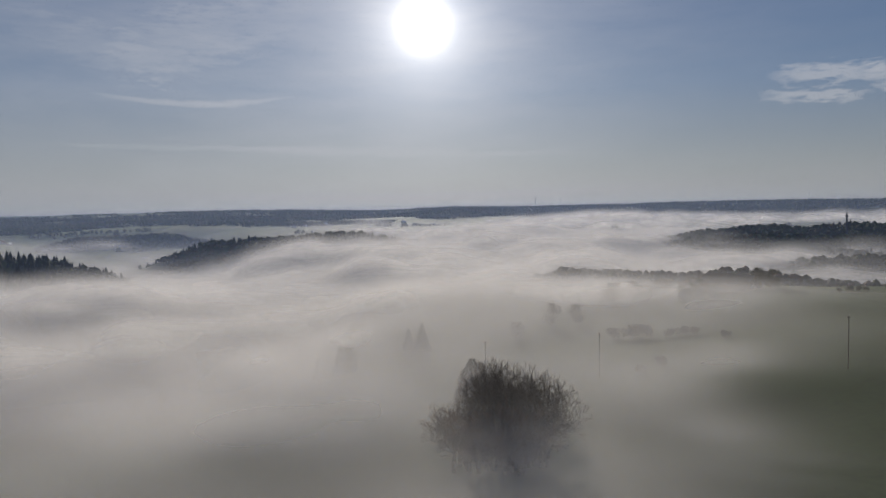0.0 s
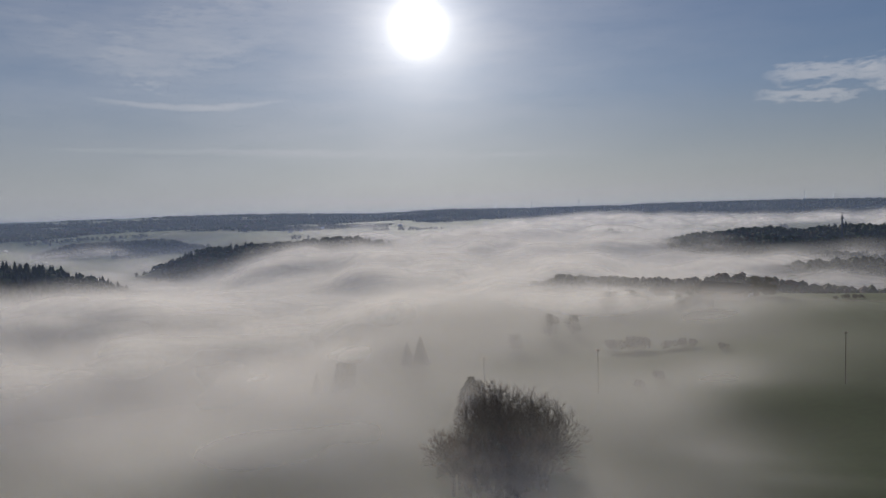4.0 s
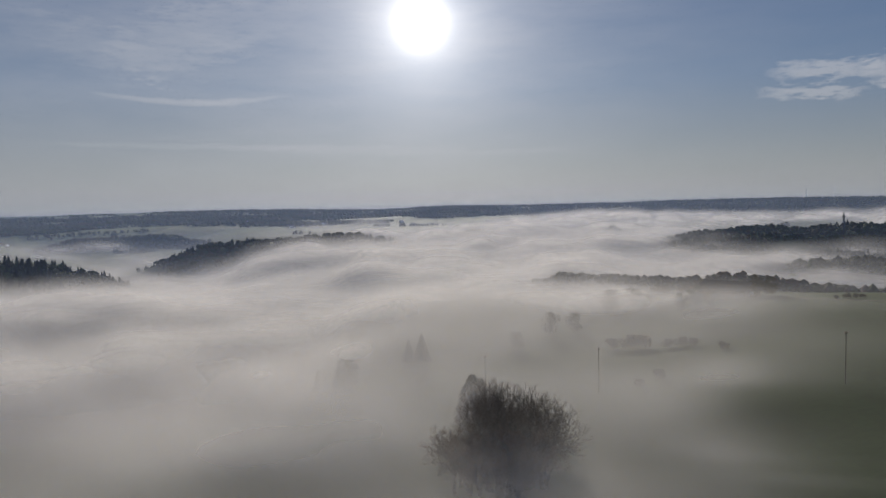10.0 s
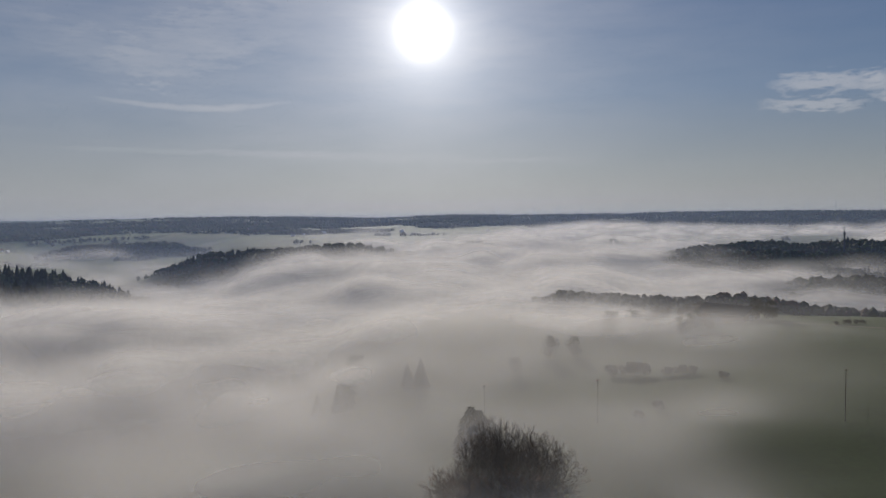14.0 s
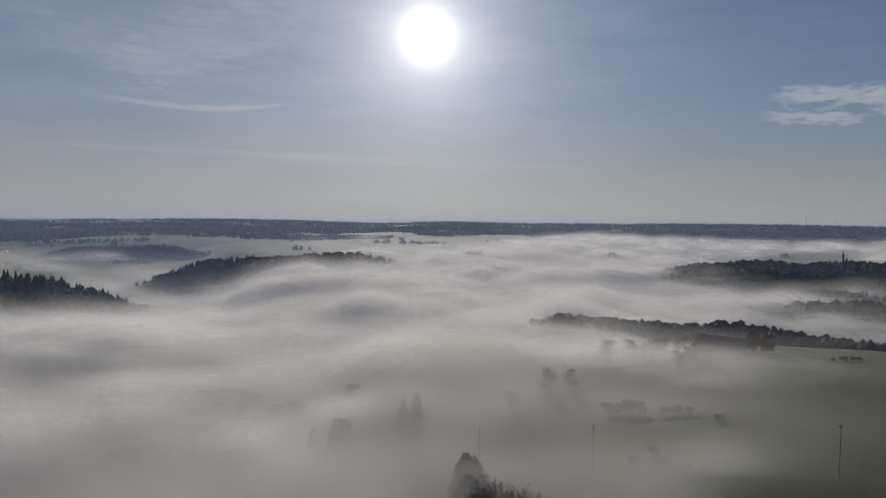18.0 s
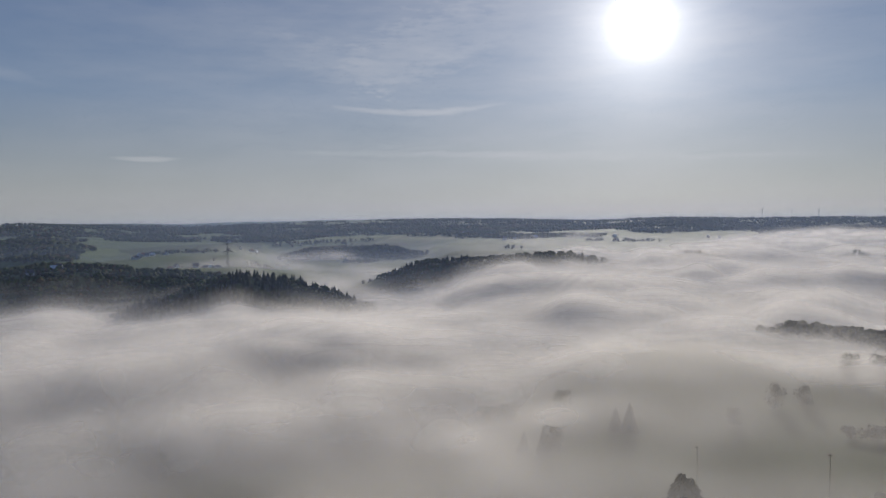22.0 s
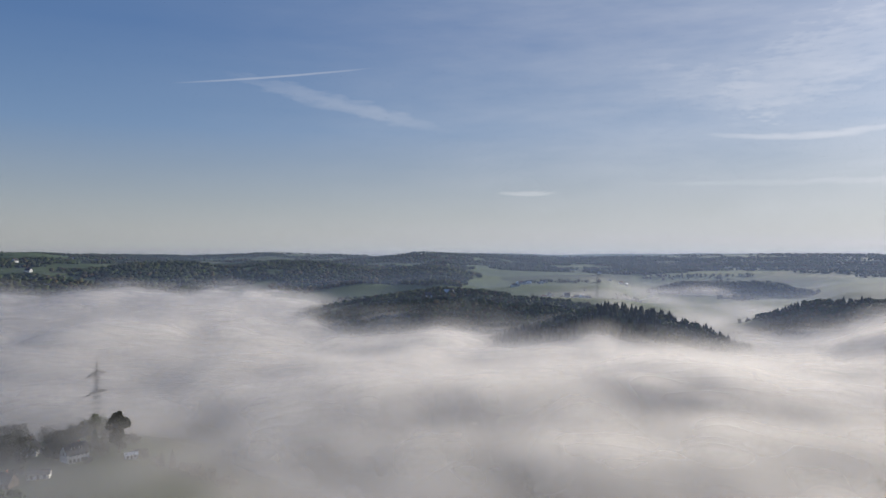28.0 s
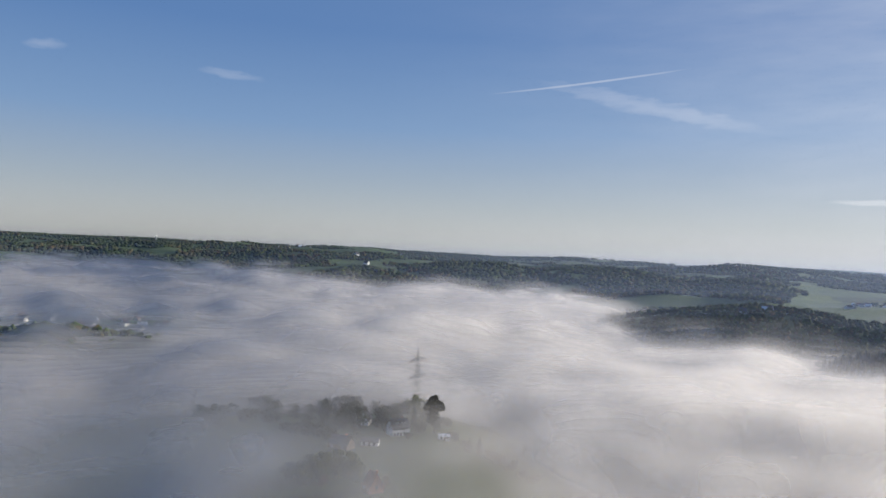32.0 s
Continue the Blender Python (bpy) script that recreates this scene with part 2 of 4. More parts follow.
LEAF = material("spring_leaves", wood_build((0.03, 0.037, 0.016), (0.085, 0.088, 0.032)))
BARE = material("bare_twigs", wood_build((0.05, 0.04, 0.032), (0.13, 0.105, 0.08)))
NEEDLE = material("needles", wood_build((0.008, 0.014, 0.008), (0.022, 0.034, 0.016)))

# ---- the lie of the land ----


def lattice(ix, iy, seed):
    h = (ix.astype(np.int64) * 374761393 + iy.astype(np.int64) * 668265263 + seed * 974711) & 0x7FFFFFFF
    h = ((h ^ (h >> 13)) * 1274126177) & 0x7FFFFFFF
    return ((h ^ (h >> 16)) & 0xFFFF) / 65535.0


def soft_noise(x, y, size, seed=0, octaves=3, rough=0.5):
    """Smooth noise in -1 to 1 on arrays."""
    total, amp, norm = 0.0, 1.0, 0.0
    for o in range(octaves):
        u, v = x / size, y / size
        ix, iy = np.floor(u), np.floor(v)
        fx, fy = u - ix, v - iy
        fx, fy = fx * fx * fx * (fx * (fx * 6 - 15) + 10), fy * fy * fy * (fy * (fy * 6 - 15) + 10)
        a, b = lattice(ix, iy, seed + o), lattice(ix + 1, iy, seed + o)
        c, d = lattice(ix, iy + 1, seed + o), lattice(ix + 1, iy + 1, seed + o)
        total = total + amp * ((a + (b - a) * fx) * (1 - fy) + (c + (d - c) * fx) * fy - 0.5) * 2
        norm += amp
        amp, size = amp * rough, size / 2.03
    return total / norm


def step(a, b, v):
    s = np.clip((v - a) / (b - a), 0, 1)
    return s * s * (3 - 2 * s)


def spot(azimuth, dist):
    a = np.radians(azimuth)
    return -np.sin(a) * dist, np.cos(a) * dist


# skyline: azimuth, height of the land at 4300 m
SKYLINE = [(-60, 36), (-33, 36), (-24, 38), (-18, 38), (-12, 29), (-6, 26), (-1.4, 34), (5.7, 20), (12, 31), (19, 34), (22, 30),
           (30, 20), (36, 10), (41, 22), (45, 28), (50, 14), (55, 18), (59, 27), (65, 16), (70, 20), (75, 33), (80, 25), (86, 28), (94, 34), (101, 40), (140, 40)]
# hills nearer by: crest points (azimuth, distance, height of the land), half width across, share of trees, sort of tree
HILLS = [
    ([(-19.5, 1180, -30), (-21.9, 1190, -3), (-24.2, 1200, 3), (-27, 1210, 0), (-30, 1220, 6), (-36, 1240, 2), (-44, 1250, 0)], 170, "mixed"),
    ([(-15.5, 1040, -42), (-17, 1045, -30), (-20.3, 1050, -20), (-24, 1040, -22), (-30, 1000, -22), (-38, 960, -20)], 90, "mixed"),
    ([(-23, 860, -44), (-25, 850, -27), (-28.3, 845, -18), (-33, 840, -15), (-42, 830, -12)], 90, "leaf"),
    ([(-4.5, 560, -34), (-7.4, 550, -14), (-10.3, 545, -6), (-14.2, 540, -7), (-18.8, 540, -7), (-22.1, 540, -4), (-27, 545, -10), (-32, 550, -14), (-42, 560, -14)], 70, "bare"),
    ([(24, 1190, -58), (20.9, 1200, -38), (18.5, 1210, -22), (17.1, 1225, -10), (13.6, 1250, -6), (11, 1290, -6), (7.5, 1320, -2), (5, 1330, -12), (3, 1340, -30)], 95, "mixed"),
    ([(30.5, 2000, -60), (29, 2000, -55), (27.5, 2000, -36), (26.5, 2000, -24), (24, 2000, -22), (21, 2000, -20), (18.5, 2010, -38)], 90, "leaf"),
    ([(36.5, 965, -30), (34, 960, -12), (31.8, 960, -3), (30, 960, -6), (28, 960, -19), (26.4, 960, -36), (24.5, 960, -56)], 75, "needle"),
    ([(0, 1400, -34), (-2.7, 1400, -4), (-4.5, 1400, -14), (-6.5, 1410, -34)], 50, "leaf"),
    ([(-11.6, 1620, -30), (-13.3, 1620, -8), (-14.8, 1620, -30)], 32, "leaf"),
    ([(-7, 1900, -22), (-8.6, 1900, -22)], 40, "leaf"),
    ([(0.6, 1000, -42), (-0.5, 1000, -30), (-2.5, 1000, -34), (-4, 1000, -50)], 40, "needle"),
    ([(53, 1190, -52), (51, 1200, -34), (50, 1200, -18), (47.7, 1200, -5), (45.5, 1200, 1), (43.3, 1200, -1), (41.5, 1190, -11), (38, 1180, -12), (35.5, 1170, -26), (33, 1160, -44)], 150, "leaf"),
    ([(41, 1420, -26), (37, 1400, -20), (33, 1400, -22), (29.5, 1450, -34)], 150, "field"),
    ([(90.5, 710, -30), (93, 700, -17), (97, 700, -11), (108, 700, -10), (125, 720, -12)], 60, "leaf"),
    ([(87, 870, -32), (92, 860, -21), (97, 850, -18), (112, 850, -16)], 110, "field"),
]


def crest(x, y, points, half):
    """Height of a rounded hill along a crest line, falling to the valley floor."""
    best = np.full(x.shape, -80.0)
    for (a0, d0, z0), (a1, d1, z1) in zip(points, points[1:]):
        (x0, y0), (x1, y1) = spot(a0, d0), spot(a1, d1)
        dx, dy = x1 - x0, y1 - y0
        s = np.clip(((x - x0) * dx + (y - y0) * dy) / (dx * dx + dy * dy), 0, 1)
        d = np.hypot(x - x0 - s * dx, y - y0 - s * dy)
        best = np.maximum(best, -80 + (z0 + (z1 - z0) * s + 80) * np.exp(-(d / half) ** 2 * 0.5))
    return best


def height(x, y):
    x, y = np.asarray(x, float), np.asarray(y, float)
    d = np.hypot(x, y)
    a = np.degrees(np.arctan2(-x, y))
    sky_z = np.interp(a, [p[0] for p in SKYLINE], [p[1] for p in SKYLINE])
    # meadow under the drone, falling to the valley ahead and to the left
    rise = np.minimum(x, 165)
    near = -7.5 + 0.052 * rise - 0.05 * np.maximum(y - 240, 0) * step(20, 90, x) + 1.2 * soft_noise(x, y, 90, 5) + 0.08 * np.maximum(rise - 60, 0)
    near = near - 55 * step(430, 700, d) * step(-4, 6, a) - 45 * step(150, 520, d) * step(2, 18, a) * (1 - step(50, 72, a)) - 26 * step(430, 700, d) * (1 - step(-4, 6, a))
    near = near - 30 * step(520, 900, d) * step(50, 72, a)
    # far country
    left = step(37, 47, a)
    s0, s1 = 2300 - 1150 * left, 4300 - 300 * left
    s = np.clip((d - s0) / (s1 - s0), 0, 1)
    floor = -16 - 22 * left - 30 * step(15, 19, a) * (1 - step(29, 33, a)) * (1 - step(2050, 2500, d))
    roll = soft_noise(x, y, 620, 11, 4) * (18 + 44 * left)
    far = floor + (sky_z - floor) * s ** (1.0 - 0.25 * left) + roll * (4 * s * (1 - s) + 0.12) - np.maximum(d - 4320, 0) * 0.08
    blue = sky_z + 16 + 9 * soft_noise(a * 40, a * 0, 190, 61, 3) - 60 * step(45, 52, a) - 34 * (1 - step(-4, 8, a))
    far = np.where(d > 4450, np.maximum(far, -60 + (blue + 60) * np.exp(-((d - 4760) / 150.0) ** 2)), far)
    far = np.where(d > 1500 - 250 * left, far, -58)
    far = -58 + (far + 58) * step(1350 - 350 * left, 1750 - 350 * left, d)
    z = near * (1 - step(600, 1100, d)) + far * step(600, 1100, d)
    for points, half, _ in HILLS:
        z = np.maximum(z, crest(x, y, points, half) + 1.5 * soft_noise(x, y, 60, 3))
    return z


def polar_rings(r0, r1, count, power=1.0):
    return r0 * (r1 / r0) ** (np.linspace(0, 1, count) ** power)


def polar_sheet(name, radii, slices, zs, mat, density=None, parent=None):
    """One sheet on rings round the origin: zs(x, y) gives heights, density(x, y, z) how thick it hangs."""
    th = slices if isinstance(slices, np.ndarray) else np.linspace(0, 2 * math.pi, slices, endpoint=False)
    slices = len(th)
    R, T = np.meshgrid(radii, th, indexing="ij")
    x, y = -np.sin(T) * R, np.cos(T) * R
    z = zs(x, y)
    co = np.stack([x, y, z], -1).reshape(-1, 3)
    nr = len(radii)
    i, j = np.meshgrid(np.arange(nr - 1), np.arange(slices), indexing="ij")
    j2 = (j + 1) % slices
    quads = np.stack([i * slices + j, i * slices + j2, (i + 1) * slices + j2, (i + 1) * slices + j], -1).reshape(-1, 4)[:, ::-1]
    return sheet_object(name, co, quads, mat, None if density is None else density(x, y, z).reshape(-1), parent)


def sheet_object(name, co, polys, mat, density=None, parent=None):
    me = bpy.data.meshes.new(name)
    k = polys.shape[1]
    me.vertices.add(len(co))
    me.vertices.foreach_set("co", np.ascontiguousarray(co, np.float32).ravel())
    me.loops.add(polys.size)
    me.loops.foreach_set("vertex_index", np.ascontiguousarray(polys, np.int32).ravel())
    me.polygons.add(len(polys))
    me.polygons.foreach_set("loop_start", np.arange(0, polys.size, k, dtype=np.int32))
    me.polygons.foreach_set("use_smooth", np.ones(len(polys), dtype=bool))
    me.update(calc_edges=True)
    if density is not None:
        me.attributes.new("thickness", "FLOAT", "POINT").data.foreach_set("value", np.ascontiguousarray(density, np.float32))
    me.materials.append(mat)
    ob = new(name, me)
    if parent:
        ob.parent = parent
    return ob


rings = np.concatenate([np.linspace(0.5, 20, 5), polar_rings(24, 4950, 190, 0.9)])
ground = tagged(polar_sheet("ground", rings, 720, height, GRASS), "rolling green meadows and valley floor", "ground", kind="structure")

# ---- fog ----


# height of the fog's upper side over the valley, and how far out it reaches, by azimuth
FOG_LEVEL = [(-180, 0), (-60, -26), (-32, -22), (-25, -22), (-18, -17), (-12, -9), (0, -8), (8, -8), (12, -14), (16, -32), (20, -38), (26, -34),
             (32, -24), (38, -34), (45, -38), (52, -36), (57, -28), (63, -18), (70, -14), (78, -12), (86, -8), (95, 0), (130, 4), (180, 0)]
FOG_REACH = [(-180, 2700), (-10, 2600), (-3, 1700), (6, 1400), (13, 1180), (17, 960), (24, 900), (33, 880), (40, 960), (46, 1020), (52, 1250), (58, 1650), (70, 1850), (100, 2300), (180, 2200)]


def fog_top(x, y):
    d = np.hypot(x, y)
    a = np.degrees(np.arctan2(-x, y))
    out = np.interp(a, [p[0] for p in FOG_LEVEL], [p[1] for p in FOG_LEVEL])
    out = out - 14 * step(80, 96, a) * (1 - step(850, 1500, d))
    out = out + 16 * step(1350, 2400, d) * (1 - step(-14, 0, a))
    lift = 16 - 12 * (1 - step(-36, -10, a)) - 1 * step(35, 70, a) + 7 * step(56, 68, a) * (1 - step(78, 108, a))
    low_side = -1 - 17 * step(30, 75, a)
    here = 5 * np.logaddexp((height(x, y) + lift) / 5, low_side / 5)
    side = step(-8, 14, a)
    w = step(430, 850, d) * side + step(350, 490, d) * (1 - side)
    z = here * (1 - w) + out * w
    big = soft_noise(x, y, 260, 21, 2)
    mid = soft_noise(x + 30 * big, y, 95, 24, 2)
    puff = 2.4 * np.sqrt(soft_noise(x + 18 * mid, y, 130, 33, 2) ** 2 + 0.03) - 0.95
    z = z + 4 * np.exp(-((d - 1000) / 75.0) ** 2) * (1 - step(-22, -17, a))
    z = z + 2.5 + 9.5 * np.exp(-((d - 490) / 90.0) ** 2) * (1 - step(-6, 0, a))
    return z + (4.5 + 3 * step(600, 1000, d)) * big + (1.2 * mid + 4.0 * puff) * (0.3 + 0.7 * step(150, 550, d))


def soft_noise3(x, y, z, size, seed=0, octaves=3, rough=0.5):
    """Smooth noise in -1 to 1 in space."""
    total, amp, norm = 0.0, 1.0, 0.0
    for o in range(octaves):
        u, v, w = x / size, y / size, z / size
        ix, iy, iz = np.floor(u), np.floor(v), np.floor(w)
        fx, fy, fz = u - ix, v - iy, w - iz
        fx, fy, fz = (f * f * (3 - 2 * f) for f in (fx, fy, fz))
        flat = []
        for k in (0, 1):
            a, b = lattice(ix + 57 * (iz + k), iy + 131 * (iz + k), seed + o), lattice(ix + 1 + 57 * (iz + k), iy + 131 * (iz + k), seed + o)
            c, d = lattice(ix + 57 * (iz + k), iy + 1 + 131 * (iz + k), seed + o), lattice(ix + 1 + 57 * (iz + k), iy + 1 + 131 * (iz + k), seed + o)
            flat.append((a + (b - a) * fx) * (1 - fy) + (c + (d - c) * fx) * fy)
        total = total + amp * (flat[0] + (flat[1] - flat[0]) * fz - 0.5) * 2
        norm += amp
        amp, size = amp * rough, size / 2.03
    return total / norm


def billow(x, y, z):
    """Rounded swells and torn edges of the fog, drawn out along the drift."""
    u, v = 0.8 * x + 0.6 * y, -0.6 * x + 0.8 * y
    swell = soft_noise3(u * 0.9, v, z * 0.5, 120, 21, 2)
    return 0.55 * swell + 0.75 * (2.6 * np.sqrt(soft_noise3(u * 0.9 + 20 * swell, v, z * 0.55, 105, 31, 2, 0.4) ** 2 + 0.03) - 0.85)


def fog_thick(x, y):
    """How dense the fog hangs over each place, per metre."""
    d = np.hypot(x, y)
    a = np.degrees(np.arctan2(-x, y))
    drift = a + 7 * soft_noise(x, y, 80, 97, 3)
    thick = (0.0175 + 0.0175 * step(330, 620, d)) * (1.0 + 0.45 * soft_noise(x, y, 140, 60, 3))
    # zones by azimuth and distance from the camera, tuned to its view
    thick = thick * (1 - 0.22 * (1 - step(-37, -11 - 8 * step(280, 380, d), drift)) * (1 - step(400, 520, d)))
    thick = thick * (1 - 0.68 * step(57, 67, drift) * (1 - step(78, 90, a)) * (1 - step(430, 600, d)))
    thick = thick * (1 - 0.3 * (1 - step(200, 320, d)) * (1 - step(2, 22, drift)))
    thick = thick * (1 + 0.7 * np.exp(-((x - 6) ** 2 + (y - 132) ** 2) / 420.0))
    thick = thick * (1 + 0.5 * np.exp(-((d - 470) / 55.0) ** 2) * (1 - step(-7, -2, a)))
    thick = thick * (1 - 0.3 * (1 - step(230, 420, d)) * step(2, 20, a) * (1 - step(45, 60, a)))
    reach = np.interp(a, [p[0] for p in FOG_REACH], [p[1] for p in FOG_REACH]) + 120 * soft_noise(x, y, 180, 90, 2)
    return np.maximum(thick, 0) * (0.07 + 0.93 * (1 - step(reach, reach + 230, d)) + 0.12 * step(8, 16, a) * (1 - step(34, 44, a)) * (1 - step(1500, 2300, d))) * (1 - step(2550, 2800, d))


fog = tagged(new("fog_bank"), "low white morning fog filling the valley", "fog", kind="stuff")


def level_share(x, y):
    """Share of level sheets, full at the view's left to brighten the fog there."""
    side = step(60, 86, np.degrees(np.arctan2(-x, y)))
    return side + (1 - side) * 0.4 * step(430, 700, np.hypot(x, y))


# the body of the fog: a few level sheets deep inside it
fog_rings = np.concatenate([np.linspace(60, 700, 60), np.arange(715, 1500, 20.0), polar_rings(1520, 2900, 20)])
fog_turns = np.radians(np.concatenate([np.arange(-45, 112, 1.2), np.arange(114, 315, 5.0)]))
# opacity grows with distance from the camera, for the slant of its view
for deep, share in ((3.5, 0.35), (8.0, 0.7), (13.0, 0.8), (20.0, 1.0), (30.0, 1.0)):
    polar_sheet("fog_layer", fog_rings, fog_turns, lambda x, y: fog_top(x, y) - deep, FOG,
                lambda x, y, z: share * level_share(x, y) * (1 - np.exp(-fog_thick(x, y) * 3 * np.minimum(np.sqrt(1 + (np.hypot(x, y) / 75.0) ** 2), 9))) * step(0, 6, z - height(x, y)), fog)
# and see-through mist rings over it, round the camera's place to fit its view
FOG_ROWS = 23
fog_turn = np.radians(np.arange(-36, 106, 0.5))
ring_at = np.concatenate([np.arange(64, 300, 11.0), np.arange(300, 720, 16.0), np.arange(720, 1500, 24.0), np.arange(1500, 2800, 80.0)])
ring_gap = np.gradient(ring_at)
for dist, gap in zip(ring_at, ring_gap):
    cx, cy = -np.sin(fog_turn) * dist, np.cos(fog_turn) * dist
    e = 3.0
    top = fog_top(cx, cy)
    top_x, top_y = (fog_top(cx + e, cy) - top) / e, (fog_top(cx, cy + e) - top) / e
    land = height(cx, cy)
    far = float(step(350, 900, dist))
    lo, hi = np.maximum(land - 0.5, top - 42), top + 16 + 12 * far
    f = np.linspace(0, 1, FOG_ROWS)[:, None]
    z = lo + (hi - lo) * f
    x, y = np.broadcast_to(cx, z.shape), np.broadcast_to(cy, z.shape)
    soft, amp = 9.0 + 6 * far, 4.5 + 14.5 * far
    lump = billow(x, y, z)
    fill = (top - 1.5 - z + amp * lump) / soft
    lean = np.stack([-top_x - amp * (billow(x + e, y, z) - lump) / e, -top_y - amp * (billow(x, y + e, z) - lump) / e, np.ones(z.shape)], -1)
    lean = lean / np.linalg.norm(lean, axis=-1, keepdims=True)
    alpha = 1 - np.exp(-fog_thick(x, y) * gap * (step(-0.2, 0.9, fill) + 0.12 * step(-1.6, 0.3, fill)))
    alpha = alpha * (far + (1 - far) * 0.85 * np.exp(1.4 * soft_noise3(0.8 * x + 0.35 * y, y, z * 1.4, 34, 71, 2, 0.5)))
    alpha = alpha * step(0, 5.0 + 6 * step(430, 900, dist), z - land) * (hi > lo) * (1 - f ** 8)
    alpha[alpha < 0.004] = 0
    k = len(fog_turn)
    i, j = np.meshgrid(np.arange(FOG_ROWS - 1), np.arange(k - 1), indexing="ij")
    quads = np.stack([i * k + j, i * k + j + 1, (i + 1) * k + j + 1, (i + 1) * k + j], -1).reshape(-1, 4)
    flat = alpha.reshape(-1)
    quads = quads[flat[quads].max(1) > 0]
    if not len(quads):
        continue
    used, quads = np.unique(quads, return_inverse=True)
    ob = sheet_object("mist_ring", np.stack([x, y, z], -1).reshape(-1, 3)[used], quads.reshape(-1, 4), MIST, flat[used], fog)
    # shading normals face the camera's place, tilted by the lean of the swells
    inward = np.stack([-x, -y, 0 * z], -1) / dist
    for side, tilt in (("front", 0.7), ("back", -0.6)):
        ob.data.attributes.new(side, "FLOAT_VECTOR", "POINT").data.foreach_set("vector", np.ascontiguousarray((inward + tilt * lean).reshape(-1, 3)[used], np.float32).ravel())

# ---- haze over the far country ----
haze = tagged(new("haze"), "thin blue haze before the far hills", "haze", kind="stuff")
# blue see-through rings round the camera's place stand in for hazy air
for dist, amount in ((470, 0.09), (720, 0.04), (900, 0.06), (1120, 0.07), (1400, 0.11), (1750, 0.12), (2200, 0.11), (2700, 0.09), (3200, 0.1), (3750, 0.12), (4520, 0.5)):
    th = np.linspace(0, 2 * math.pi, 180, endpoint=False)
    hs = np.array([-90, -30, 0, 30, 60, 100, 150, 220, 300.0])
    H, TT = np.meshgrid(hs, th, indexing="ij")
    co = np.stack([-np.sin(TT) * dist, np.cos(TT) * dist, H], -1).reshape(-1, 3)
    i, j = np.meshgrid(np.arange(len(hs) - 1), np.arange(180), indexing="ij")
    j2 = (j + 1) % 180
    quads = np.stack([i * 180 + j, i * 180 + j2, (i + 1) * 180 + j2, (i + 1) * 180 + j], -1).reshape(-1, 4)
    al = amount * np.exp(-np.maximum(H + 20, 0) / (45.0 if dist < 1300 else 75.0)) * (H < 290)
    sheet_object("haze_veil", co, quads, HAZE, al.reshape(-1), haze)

# ---- woods ----


def crown_template(kind, seed):
    rng = np.random.default_rng(seed)
    bm = bmesh.new()
    if kind == "needle":
        for tier, (z0, z1, r) in enumerate(((0.05, 0.6, 0.34), (0.32, 0.84, 0.23), (0.58, 1.0, 0.13))):
            ring = [bm.verts.new((math.cos(q) * r * rng.uniform(0.75, 1.15), math.sin(q) * r * rng.uniform(0.75, 1.15), z0 + rng.uniform(-0.04, 0.04))) for q in np.linspace(0, 2 * math.pi, 7)[:-1]]
            tip = bm.verts.new((0, 0, z1))
            for a, b in zip(ring, ring[1:] + ring[:1]):
                bm.faces.new((a, b, tip))
    elif kind == "lumpy":
        for _ in range(3):
            c = Vector((rng.uniform(-0.26, 0.26), rng.uniform(-0.26, 0.26), rng.uniform(0.3, 0.72)))
            made = bmesh.ops.create_icosphere(bm, subdivisions=1, radius=rng.uniform(0.2, 0.32))
            for v in made["verts"]:
                v.co = v.co * rng.uniform(0.7, 1.25) + c
    else:
        bmesh.ops.create_icosphere(bm, subdivisions=1, radius=0.5)
        for v in bm.verts:
            v.co *= rng.uniform(0.72, 1.2)
            v.co.x *= 0.85
            v.co.y *= 0.85
            v.co.z = v.co.z * 0.95 + 0.5
    bm.verts.index_update()
    bmesh.ops.triangulate(bm, faces=bm.faces)
    co = np.array([v.co[:] for v in bm.verts])
    tri = np.array([[v.index for v in f.verts] for f in bm.faces])
    bm.free()
    return co, tri


TEMPLATES = {k: [crown_template(k, 10 * i + len(k)) for i in range(3)] for k in ("needle", "leaf", "lumpy")}


def woodland(name, x, y, shape, tall, mat, label, seed, broad=1.0):
    """Many far trees joined into one wood."""
    rng = np.random.default_rng(seed)
    cos, tris, base = [], [], 0
    z = height(x, y)
    pick = rng.integers(0, 3, len(x))
    for t, (co, tri) in enumerate(TEMPLATES[shape]):
        s = np.where(pick == t)[0]
        if not len(s):
            continue
        h = tall * rng.uniform(0.55, 1.3, len(s))
        wide = h * rng.uniform(0.8, 1.25, len(s)) * broad
        q = rng.uniform(0, 6.28, len(s))
        c, sn = np.cos(q), np.sin(q)
        px = x[s, None] + wide[:, None] * (co[None, :, 0] * c[:, None] - co[None, :, 1] * sn[:, None])
        py = y[s, None] + wide[:, None] * (co[None, :, 0] * sn[:, None] + co[None, :, 1] * c[:, None])
        pz = z[s, None] - 0.8 + h[:, None] * co[None, :, 2]
        cos.append(np.stack([px, py, pz], -1).reshape(-1, 3))
        tris.append((tri[None] + (np.arange(len(s)) * len(co))[:, None, None]).reshape(-1, 3) + base)
        base += len(s) * len(co)
    ob = sheet_object(name, np.concatenate(cos), np.concatenate(tris), mat)
    if shape != "leaf":
        ob.data.polygons.foreach_set("use_smooth", np.zeros(len(ob.data.polygons), dtype=bool))
    return tagged(ob, label, "woodland", kind="stuff")


